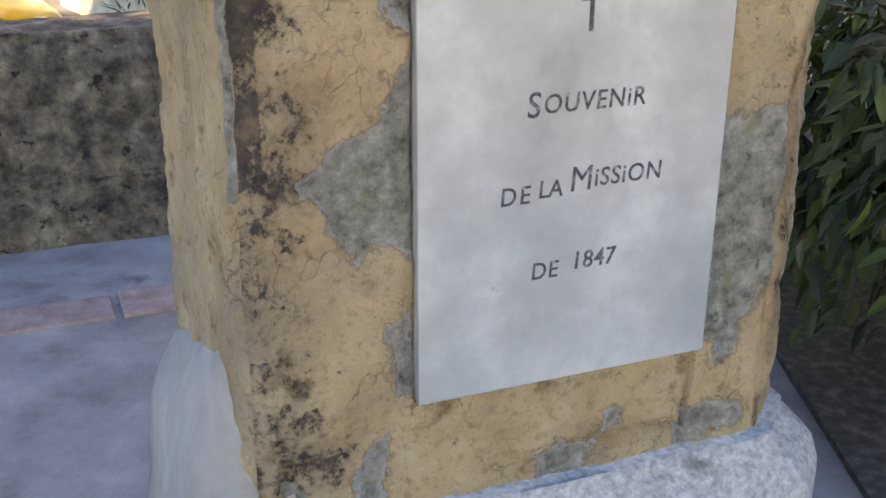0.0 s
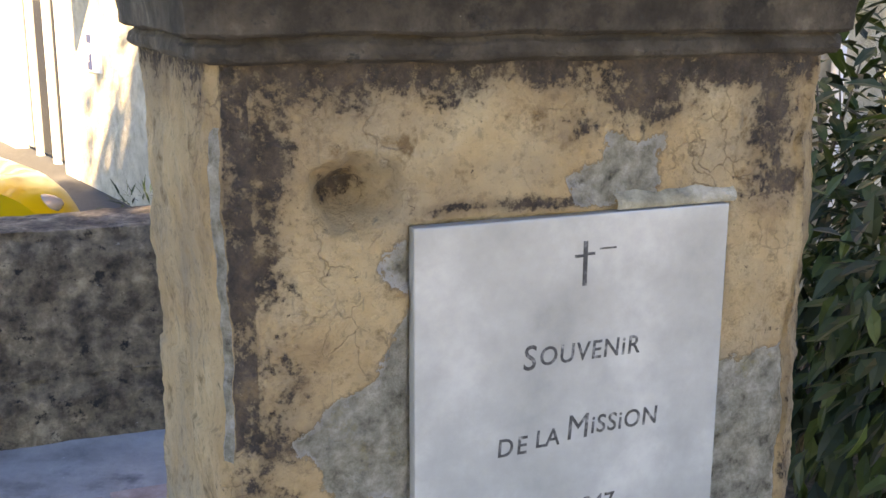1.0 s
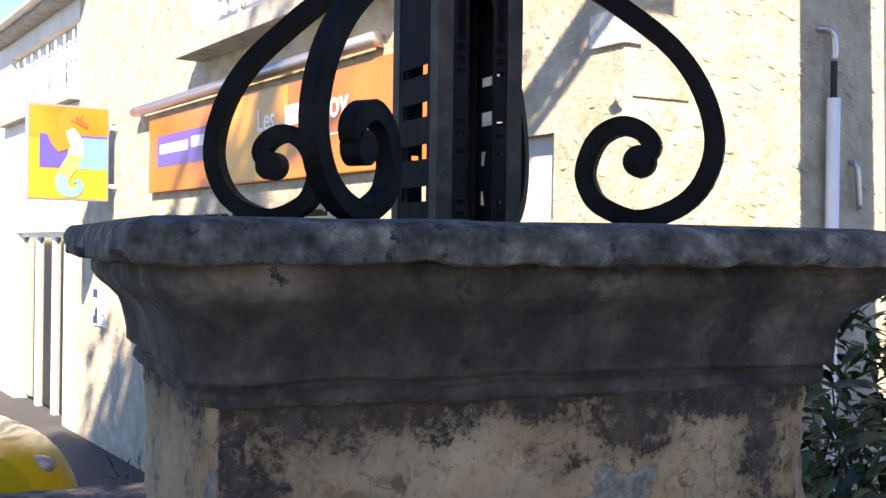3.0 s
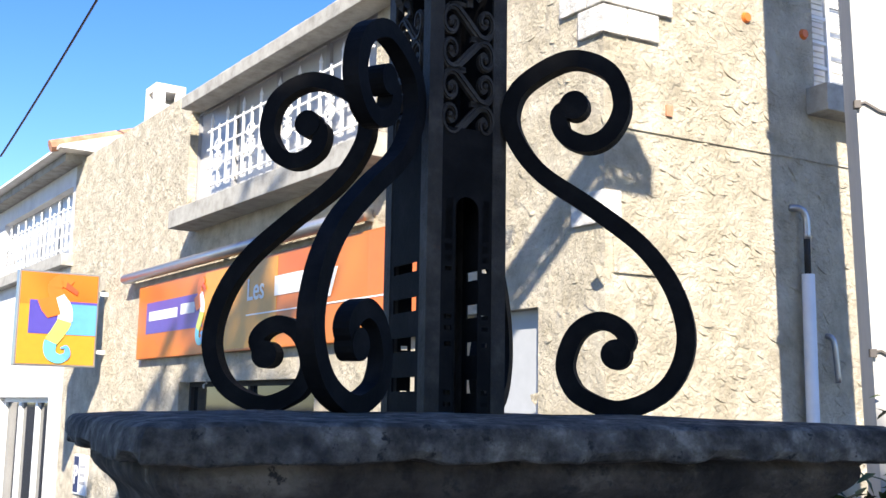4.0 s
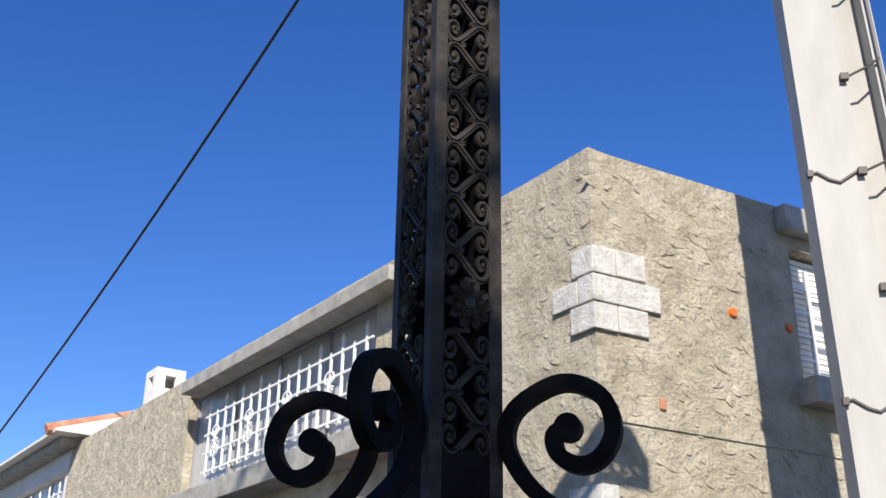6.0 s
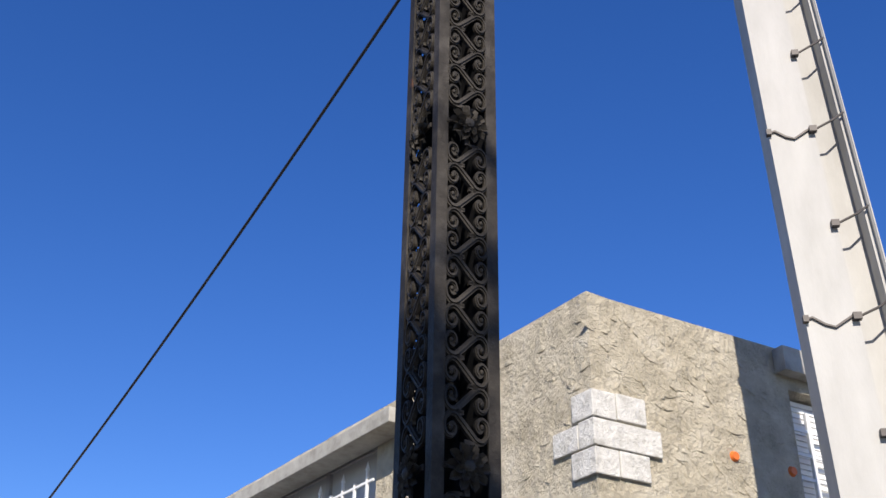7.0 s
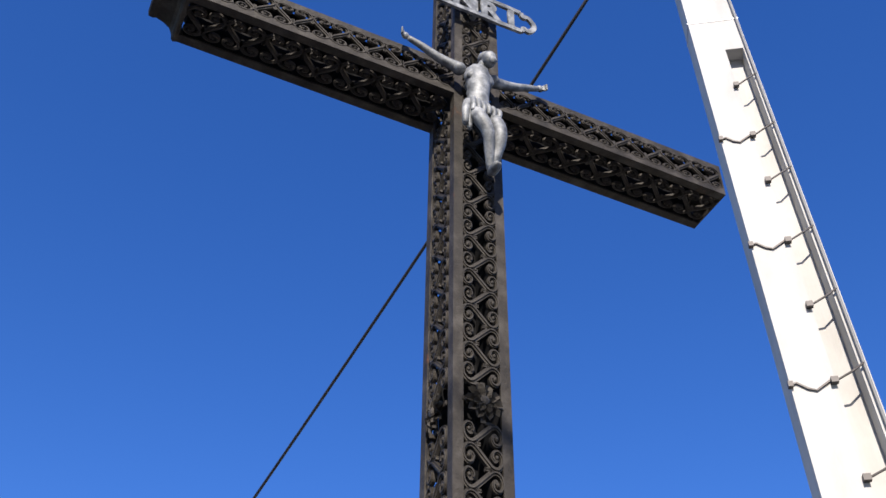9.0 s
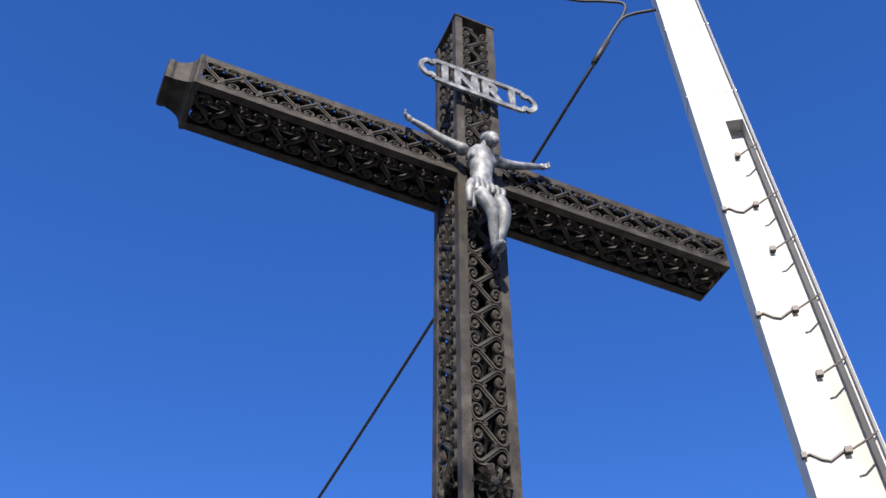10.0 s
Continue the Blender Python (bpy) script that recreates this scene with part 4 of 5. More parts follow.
PAR = 6.10
UW = (-8.36, -3.3, 4.42, 5.80)
SHOP = (-8.3, -4.4, B_FOOT, 2.06)
DOOR = (-1.75, -0.75, B_FOOT, 2.55)
holed_wall("wall_street", -14.0, 0.0, 0.0, 0.35, B_FOOT, PAR, [UW, SHOP, DOOR], STUCCO, building)
WR = (2.22, 3.42, 4.47, 5.71)
holed_wall("wall_corner", 0.0, 9.0, 0.0, 0.35, B_FOOT, PAR, [WR], STUCCO, building, R_IN_L)
bm = bmesh.new()
box(bm, -14.0, -1.5, 0.36, 7.0, PAR - 0.25, PAR - 0.05)
box(bm, -1.5, -0.4, 0.36, 1.1, PAR - 0.25, PAR - 0.05)
part("roof", bm, CONCRETE, building, "flat concrete roof")
part("back_wall", box_bm(-14.0, -1.5, 7.0, 7.3, B_FOOT, PAR), STUCCO, building)
# parapet coping with an uneven top
bm = bmesh.new()
for k in range(60):
    x = -13.9 + 13.9 * k / 60
    box(bm, x, x + 0.233, 0.0, 0.36, PAR, PAR + 0.012 + 0.012 * noise.noise(Vector((x * 2, 1, 1))))
part("coping", bm, STUCCO, building)
# eave and sill slabs of the long window
part("eave_slab", box_bm(-7.95, -2.6, -0.30, 0.0, 5.70, 5.86, bevel=0.012), CONCRETE, building, "grey concrete slab over the window")
part("sill_slab", box_bm(-8.0, -2.7, -0.38, 0.0, 4.06, 4.30, bevel=0.012), CONCRETE, building, "grey concrete slab under the window")
bm = bmesh.new()
box(bm, -8.34, -3.3, -0.002, 0.0, 4.30, 4.42)
part("sill", bm, CONCRETE, building)


def grille(parent, x0, x1, z0, z1, n, y, m=None, name="window_grille"):
    bm = bmesh.new()
    for k in range(n):
        x = x0 + (x1 - x0) * (k + 0.5) / n
        tip = 0.10 if k % 2 == 0 else 0.0
        box(bm, x - 0.016, x + 0.016, y - 0.012, y + 0.012, z0, z1 + tip)
        if tip:
            r = bmesh.ops.create_cone(bm, segments=8, radius1=0.026, radius2=0.0, depth=0.10, cap_ends=True)
            bmesh.ops.translate(bm, verts=r["verts"], vec=(x, y, z1 + tip + 0.03))
    for j in range(4):
        z = z0 + (z1 - z0) * (0.06 + 0.88 * j / 3)
        box(bm, x0, x1, y - 0.010, y + 0.010, z - 0.013, z + 0.013)
    ob = part(name, bm, WHITE_PAINT, parent, "white painted iron bars")
    if m is not None:
        ob.matrix_local = m
    k = 1
    while k < n - 1:
        x = x0 + (x1 - x0) * (k + 0.5) / n
        bm = bmesh.new()
        for s in (1, -1):
            for q in (1, -1):
                ribbon(bm, [(x + s * a, (z0 + z1) / 2 + q * b) for a, b in smooth_path([(0.01, 0.20), (0.08, 0.17), (0.10, 0.10), (0.05, 0.07), (0.03, 0.11), (0.02, 0.0), (0.09, 0.02)], 3)], 0.011, 0.014, y - 0.012)
        o = part("ornament", bm, WHITE_PAINT, ob)
        k += 4
    return ob


win = thing("window_1", M_L, "long upstairs window with grey panes and white wrought bars", "window", kind="structure")
n_p = 4
for k in range(n_p):
    a = UW[0] + (UW[1] - UW[0]) * k / n_p
    b = UW[0] + (UW[1] - UW[0]) * (k + 1) / n_p
    part("pane", box_bm(a + 0.04, b - 0.04, 0.16, 0.175, UW[2] + 0.04, UW[3] - 0.04), GREY_PANE, win)
    bm = bmesh.new()
    box(bm, a, a + 0.04, 0.12, 0.20, UW[2], UW[3])
    box(bm, b - 0.04, b, 0.12, 0.20, UW[2], UW[3])
    box(bm, a + 0.04, b - 0.04, 0.12, 0.20, UW[3] - 0.04, UW[3])
    box(bm, a + 0.04, b - 0.04, 0.12, 0.20, UW[2], UW[2] + 0.04)
    part("window_frame", bm, plain("grey_frame", (0.30, 0.30, 0.31), 0.5), win)
grille(win, UW[0] + 0.75, UW[1], 4.56, 5.40, 17, -0.03)

win3 = thing("window_2", M_R, "upstairs window with pale shutter and white iron bars", "window", kind="structure")
part("pane", box_bm(WR[0] + 0.02, WR[1] - 0.02, 0.15, 0.165, WR[2] + 0.02, WR[3] - 0.02), WHITE_WALL, win3, "pale shutter board")
bm = bmesh.new()
for k in range(22):
    box(bm, WR[0] + 0.02, WR[1] - 0.02, 0.132, 0.150, WR[2] + 0.03 + 0.054 * k, WR[2] + 0.068 + 0.054 * k)
part("shutter", bm, WHITE_PAINT, win3)
bm = bmesh.new()
for x in (2.45, 2.82, 3.19):
    box(bm, x - 0.020, x + 0.020, 0.030, 0.062, 4.53, 5.54)
for z in (4.69, 4.91, 5.13, 5.36):
    box(bm, WR[0] + 0.005, WR[1] - 0.005, 0.036, 0.056, z - 0.014, z + 0.014)
part("window_grille", bm, WHITE_PAINT, win3)
part("sill", box_bm(2.12, 3.52, -0.22, 0.10, 4.23, 4.46, bevel=0.012), CONCRETE, win3)
part("lintel", box_bm(2.08, 3.52, -0.14, -0.003, 5.83, 6.07, bevel=0.012), CONCRETE, win3)

# white quoin stones at the corner
quoins = thing("quoin_stones", M_L, "white dressed stones exposed in the stucco corner", "stones")


def quoin(z0, z1, left, right, joint=None):
    e = 0.035
    segs = [(-left, 0.0)] if left else []
    for a, b in segs:
        part("stone", box_bm(a, b + e, -e, 0.05, z0, z1, bevel=0.010), WHITE_STONE, quoins)
    if right:
        o = part("stone", box_bm(0.0 + (0.004 if left else 0), right, -e, 0.05, z0, z1, bevel=0.010), WHITE_STONE, quoins)
        o.matrix_local = R_IN_L


quoin(5.00, 5.225, 0.22, 0.20)
o = part("stone", box_bm(0.215, 0.51, -0.03, 0.05, 5.01, 5.235, bevel=0.010), WHITE_STONE, quoins)
o.matrix_local = R_IN_L
quoin(4.765, 4.985, 0.15, 0.645)
part("stone", box_bm(-0.47, -0.165, -0.03, 0.05, 4.77, 4.975, bevel=0.010), WHITE_STONE, quoins)
quoin(4.535, 4.75, 0.25, 0.20)
o = part("stone", box_bm(0.215, 0.51, -0.03, 0.05, 4.54, 4.755, bevel=0.010), WHITE_STONE, quoins)
o.matrix_local = R_IN_L
quoin(3.11, 3.35, 0.33, 0.13)
o = part("stone", box_bm(0.07, 0.58, -0.022, 0.05, 2.75, 2.97, bevel=0.010), STUCCO, quoins, "stucco-washed stone")
o.matrix_local = R_IN_L

# trowelled lips of the stucco
rs_ = random.Random(11)


def stucco_lips(name, n, x0, x1, z0, z1, m, avoid=()):
    verts, faces = [], []
    for _ in range(n):
        x, z = rs_.uniform(x0, x1), rs_.uniform(z0, z1)
        if any(a < x < b and c < z < d for a, b, c, d in avoid):
            continue
        r, a0 = rs_.uniform(0.06, 0.19), rs_.uniform(-2.6, -1.3)
        span, hgt = rs_.uniform(0.6, 1.3), rs_.uniform(0.004, 0.013)
        k0 = len(verts)
        for k in range(7):
            a = a0 + span * (k / 6 - 0.5)
            q = math.sin(math.pi * k / 6)
            ca, sa = math.cos(a), math.sin(a)
            w = 0.09 * q * r / 0.1 * 0.7
            verts += [(x + r * ca, 0.001, z + r * sa), (x + (r - 0.004) * ca, -hgt * q, z + (r - 0.004) * sa), (x + (r - w - 0.006) * ca, 0.001, z + (r - w - 0.006) * sa)]
        for k in range(6):
            i = k0 + 3 * k
            faces += [(i, i + 3, i + 4, i + 1), (i + 1, i + 4, i + 5, i + 2)]
    me = bpy.data.meshes.new(name)
    me.from_pydata(verts, [], faces)
    me.materials.append(STUCCO)
    ob = new(name, me)
    ob.parent = building
    if m is not None:
        ob.matrix_local = m
    ob["kind"] = "stuff"


stucco_lips("stucco_relief", 760, 0.05, 3.4, 0.6, 6.05, R_IN_L, [(-0.6, 0.7, 4.5, 5.3), (2.0, 3.6, 4.2, 6.1)])
stucco_lips("stucco_relief", 1500, -13.9, -0.05, 1.0, 6.05, None, [UW, SHOP, DOOR, (-8.1, -2.5, 4.0, 5.9), (-10.1, -2.0, 2.3, 3.6)])
bm = bmesh.new()
box(bm, 0.0, 4.0, -0.014, 0.0, 3.835, 3.870)
o = part("band", bm, STUCCO, building)
o.matrix_local = R_IN_L
# two small fixings and a stub on the corner face
for x, z in ((1.45, 4.94), (2.11, 4.925)):
    bm = bmesh.new()
    r = bmesh.ops.create_cone(bm, segments=14, radius1=0.05, radius2=0.035, depth=0.03, cap_ends=True)
    bmesh.ops.transform(bm, matrix=Matrix.Translation((x, -0.012, z)) @ Matrix.Rotation(radians(90), 4, "X"), verts=r["verts"])
    o = part("wall_socket", bm, ORANGE3 if z > 4.5 else TILE, building, "small terracotta-coloured wall fixing")
    o.matrix_local = R_IN_L
# chipped brick end showing in the stucco
o = part("brick_end", box_bm(0.585, 0.645, -0.022, 0.02, 3.985, 4.075, bevel=0.006), TILE, building, "chipped terracotta brick end")
o.matrix_local = R_IN_L
# rainwater pipe beside the corner
pipe = thing("drain_pipe", M_R, "white drain pipe with dark iron bend on the stucco wall", "pipe")
bm = bmesh.new()
tube(bm, [(1.985, -0.075, B_FOOT), (1.985, -0.075, 2.875)], 0.052, 14)
part("pipe", bm, WHITE_PAINT, pipe, smooth=True)
bm = bmesh.new()
tube(bm, [(1.985, -0.075, 2.875), (1.985, -0.075, 3.16)], 0.026, 12)
part("joint", bm, RUBBER, pipe, smooth=True)
bm = bmesh.new()
tube(bm, smooth_path([(1.985, -0.075, 3.16), (1.985, -0.075, 3.32), (1.95, -0.06, 3.40), (1.88, 0.01, 3.42)], 5), 0.030, 12)
part("bend", bm, STEEL, pipe, smooth=True)
hose = thing("conduit_stub", M_R, "short bent grey conduit hooked into the wall", "pipe")
bm = bmesh.new()
tube(bm, smooth_path([(2.26, 0.01, 2.40), (2.275, -0.05, 2.37), (2.29, -0.06, 2.24), (2.315, -0.055, 2.02)], 5), 0.024, 10)
part("conduit", bm, STEEL, hose, smooth=True)

# chimney
chim = thing("chimney", M_L @ Matrix.Translation((-10.9, 0.5, 6.05)) @ Matrix.Scale(0.88, 4), "small square rendered chimney with an open top slot", "chimney")
bm = bmesh.new()
for a, b, c, d, e, f in ((-0.28, 0.28, -0.28, -0.2, 0, 0.54), (-0.28, 0.28, 0.2, 0.28, 0, 0.78), (-0.28, -0.2, -0.2, 0.2, 0, 0.78), (0.2, 0.28, -0.2, 0.2, 0, 0.54), (-0.28, -0.12, -0.28, -0.2, 0.54, 0.78),
                         (0.12, 0.28, -0.28, -0.2, 0.54, 0.78), (0.2, 0.28, -0.2, -0.10, 0.54, 0.78), (0.2, 0.28, 0.10, 0.2, 0.54, 0.78), (-0.28, 0.28, -0.28, 0.28, 0.78, 0.92)):
    box(bm, a, b, c, d, e, f)
part("stack", bm, WHITE_WALL, chim)

# shop front under the banner
shop = thing("shop_window", M_L, "dark shop window below the agency banner", "window", kind="structure")
part("pane", box_bm(SHOP[0] + 0.06, SHOP[1] - 0.06, 0.20, 0.21, B_FOOT + 0.3, SHOP[3] - 0.06), CAR_GLASS, shop)
bm = bmesh.new()
for a in (SHOP[0], -6.4, SHOP[1] - 0.06):
    box(bm, a, a + 0.06, 0.15, 0.25, B_FOOT, SHOP[3])
box(bm, SHOP[0] + 0.06, SHOP[1] - 0.06, 0.15, 0.25, SHOP[3] - 0.06, SHOP[3])
part("window_frame", bm, DARK, shop)
part("stall_riser", box_bm(SHOP[0] + 0.06, SHOP[1] - 0.06, 0.15, 0.25, B_FOOT, B_FOOT + 0.3), DARK, shop)
door = thing("door_1", M_L, "grey shuttered side door near the corner", "door", kind="structure")
part("door_leaf", box_bm(DOOR[0], DOOR[1], 0.12, 0.18, B_FOOT, DOOR[3]), plain("grey_shutter", (0.40, 0.41, 0.42), 0.5), door)
bm = bmesh.new()
for k in range(26):
    box(bm, DOOR[0] + 0.05, DOOR[1] - 0.05, 0.105, 0.12, B_FOOT + 0.1 + 0.1 * k, B_FOOT + 0.17 + 0.1 * k)
part("slats", bm, plain("grey_slat", (0.34, 0.35, 0.36), 0.5), door)

# banner
banner = thing("shop_banner", M_L, "long orange travel agency banner with violet name panel", "sign")
BX0, BX1, BZ0, BZ1 = -9.85, -2.07, 2.40, 3.46
part("panel", box_bm(BX0, BX1, -0.09, -0.004, BZ0, BZ1, bevel=0.01), ORANGE, banner)
part("violet_panel", box_bm(BX0 + 0.38, -7.35, -0.094, -0.09, 2.75, 3.19), VIOLET, banner, "violet name panel")
part("amber_panel", box_bm(-7.3, -5.2, -0.0935, -0.09, BZ0 + 0.03, BZ1 - 0.03), ORANGE2, banner)
part("end_panel", box_bm(-3.2, BX1 - 0.02, -0.0935, -0.09, BZ0 + 0.02, BZ1 - 0.02), ORANGE3, banner)
part("brand_word", box_bm(-9.35, -8.25, -0.098, -0.094, 2.93, 3.06), WHITE_PAINT, banner, "plain white bar for a name")
part("brand_word", box_bm(-8.12, -7.62, -0.098, -0.094, 2.95, 3.09), WHITE_PAINT, banner, "plain white bar for a name")
lettering("lettering", "Les", 0.36, 0.002, WHITE_PAINT, banner, upright(-6.0, -0.097, 2.98), bold=0.004)
part("word_bar", box_bm(-5.25, -4.55, -0.098, -0.094, 2.98, 3.2), WHITE_PAINT, banner)
lettering("lettering", "Voy", 0.40, 0.002, WHITE_PAINT, banner, upright(-4.45, -0.097, 2.98), bold=0.009)
part("rule", box_bm(-6.0, BX1 - 0.05, -0.098, -0.094, 2.80, 2.815), WHITE_PAINT, banner)


def seahorse(parent, cx, cz, s, y):
    """Coloured curled shape of the agency's sign, in plain bands."""
    body = smooth_path([(0.10, 0.30), (0.02, 0.34), (-0.05, 0.28), (-0.02, 0.18), (0.05, 0.08), (0.06, -0.04), (0.0, -0.16), (-0.06, -0.26), (-0.05, -0.36), (0.03, -0.40), (0.10, -0.36), (0.09, -0.29), (0.04, -0.30)], 6)
    n = len(body)
    cuts = [(0, 0.26, ORANGE3), (0.26, 0.42, WHITE_PAINT), (0.42, 0.58, GREENISH), (0.58, 0.80, TEAL), (0.80, 1.0, BLUE)]
    for a, b, mt in cuts:
        seg = body[int(a * (n - 1)):int(b * (n - 1)) + 1]
        bm = bmesh.new()
        ribbon(bm, [(cx + p[0] * s, cz + p[1] * s) for p in seg], 0.055 * s, 0.006, y, taper=lambda t, a=a, b=b: max(0.18, 1.25 * (1 - ((a + (b - a) * t) - 0.35) ** 2 * 2.2)) if True else 1)
        part("curl", bm, mt, parent)
    bm = bmesh.new()
    prism(bm, [(cx + a * s, cz + b * s) for a, b in ((-0.04, 0.20), (-0.20, 0.14), (-0.16, 0.05), (-0.10, -0.02), (0.02, 0.02))], y - 0.006, y - 0.003)
    part("fin", bm, ORANGE3, parent)
    bm = bmesh.new()
    prism(bm, [(cx + a * s, cz + b * s) for a, b in ((0.06, 0.33), (0.17, 0.25), (0.16, 0.21), (0.05, 0.27))], y - 0.006, y - 0.003)
    part("snout", bm, RED, parent)


seahorse(banner, -7.42, 2.98, 1.05, -0.101)

# awning cassette
awn = thing("awning_cassette", M_L, "closed metal awning cassette above the banner", "awning")
bm = bmesh.new()
tube(bm, [(-10.4, -0.14, 3.62), (-3.2, -0.14, 3.62)], 0.075, 14)
part("roller", bm, STEEL, awn, smooth=True)
for x in (-10.35, -6.8, -3.3):
    part("wall_bracket", box_bm(x - 0.03, x + 0.03, -0.14, 0.0, 3.56, 3.68), STEEL, awn)

# projecting sign
blade = thing("projecting_sign", M_L @ Matrix.Translation((-11.6, 0, 0)) @ Matrix.Rotation(radians(90), 4, "Z"), "square orange projecting shop sign with coloured curled emblem", "sign")
SX0, SX1, SZ0, SZ1 = -1.40, -0.16, 2.32, 3.80
part("case", box_bm(SX0, SX1, 0.0, 0.16, SZ0, SZ1, bevel=0.01), STEEL, blade)
part("face", box_bm(SX0 + 0.03, SX1 - 0.03, -0.006, 0.0, SZ0 + 0.03, SZ1 - 0.03), ORANGE2, blade)
part("upper_band", box_bm(SX0 + 0.03, SX1 - 0.03, -0.009, -0.006, SZ0 + 0.95, SZ1 - 0.03), ORANGE, blade)
part("violet_band", box_bm(SX0 + 0.18, SX1 - 0.03, -0.013, -0.009, SZ0 + 0.50, SZ0 + 1.02), VIOLET, blade)
part("blue_band", box_bm(SX0 + 0.70, SX1 - 0.03, -0.016, -0.013, SZ0 + 0.50, SZ0 + 0.98), BLUE, blade)
seahorse(blade, SX0 + 0.62, SZ0 + 0.78, 1.65, -0.022)
for z in (SZ0 + 0.25, SZ1 - 0.3):
    part("wall_arm", box_bm(SX1, 0.0, 0.05, 0.10, z - 0.03, z + 0.03), WHITE_PAINT, blade)

# ---- neighbouring white house ----
house = thing("white_house", M_L, "white rendered house with grilled upstairs window and shop door", "building")
W2 = (-19.6, -14.15, 4.45, 5.70)
D2 = (-19.0, -14.9, B_FOOT, 1.86)
holed_wall("wall_street", -34.0, -14.0, 0.0, 0.35, B_FOOT, 6.05, [W2, D2], WHITE_WALL, house)
part("eave_slab", box_bm(-20.2, -13.7, -0.3, 0.35, 6.05, 6.2, bevel=0.01), CONCRETE, house)
part("sill", box_bm(-20.0, -13.9, -0.2, 0.0, 4.2, 4.42, bevel=0.01), CONCRETE, house)
bm = bmesh.new()
prism(bm, [(-0.5, 6.25), (0.6, 6.60), (4.2, 7.72), (8.0, 6.5), (8.0, 6.2), (-0.5, 6.2)], -34.0, -13.3, "yz")
part("roof", bm, WHITE_WALL, house, "pale roof slope with a tiled verge")
bm = bmesh.new()
for k in range(18):
    a = -13.32 - 0.3
    y0, z0 = -0.6 + 4.8 * k / 18, 6.26 + 1.50 * k / 18
    tube(bm, [(a, y0, z0), (a, y0 + 0.30, z0 + 0.094)], 0.11, 8)
part("verge_tiles", bm, TILE, house)
for k in range(4):
    a = W2[0] + (W2[1] - W2[0]) * k / 4
    b = W2[0] + (W2[1] - W2[0]) * (k + 1) / 4
    part("pane", box_bm(a + 0.04, b - 0.04, 0.16, 0.175, W2[2], W2[3]), GREY_PANE, house)
grille(house, W2[0], W2[1], 4.52, 5.35, 17, -0.03)
for k in range(3):
    a = D2[0] + (D2[1] - D2[0]) * k / 3
    b = D2[0] + (D2[1] - D2[0]) * (k + 1) / 3
    part("door_pane", box_bm(a + 0.1, b - 0.1, 0.20, 0.21, B_FOOT + 0.1, D2[3] - 0.1), CAR_GLASS, house)
    bm = bmesh.new()
    box(bm, a, a + 0.1, 0.14, 0.26, B_FOOT, D2[3])
    box(bm, b - 0.1, b, 0.14, 0.26, B_FOOT, D2[3])
    box(bm, a + 0.1, b - 0.1, 0.14, 0.26, D2[3] - 0.1, D2[3])
    part("door_frame", bm, WHITE_PAINT, house)
posters = [RED, BLUE, WHITE_PAINT, ORANGE2, VIOLET, TEAL]
for k in range(5):
    part("poster", box_bm(-15.42, -15.08, 0.190, 0.198, -0.05 + 0.33 * k, 0.23 + 0.33 * k), posters[k % 6], house, "small colourful poster")
sign = thing("parking_sign", M_L @ Matrix.Translation((-12.75, 0, 0)), "small white parking board with a dark blue square", "sign")
part("board", box_bm(-0.12, 0.62, -0.03, 0.0, 0.28, 0.92, bevel=0.006), WHITE_PAINT, sign)
part("blue_square", box_bm(-0.09, 0.17, -0.034, -0.03, 0.31, 0.89), plain("navy", (0.02, 0.03, 0.10), 0.5), sign)
lettering("lettering", "P", 0.42, 0.002, WHITE_PAINT, sign, upright(-0.07, -0.0365, 0.45), bold=0.01)
for k in range(3):
    part("text_bar", box_bm(0.24, 0.55, -0.034, -0.03, 0.45 + 0.13 * k, 0.50 + 0.13 * k), GREY_PANE, sign)

# ---- concrete pole ----
pole = thing("utility_pole", pose(1.65, 3.90, 0, 0, 0, -8), "tall pale concrete utility pole with recessed web and clamped cable", "pole")
PD = 0.18


def pole_x(z):
    """Inner and outer edge at a height."""
    return -0.020 * (z - 1.8), -0.020 * (z - 1.8) + 0.445 - 0.020 * (z - 1.8)


H0, H1, REC = STREET, 9.6, 7.58


def pole_ring(z, rec):
    a, b = pole_x(z)
    w = b - a
    r0, r1, dpt = a + 0.56 * w, a + 0.90 * w, 0.10 if rec else 0.0
    return [(a, 0, z), (r0, 0, z), (r0, dpt, z), (r1, dpt, z), (r1, 0, z), (b, 0, z), (b, PD, z), (a, PD, z)]


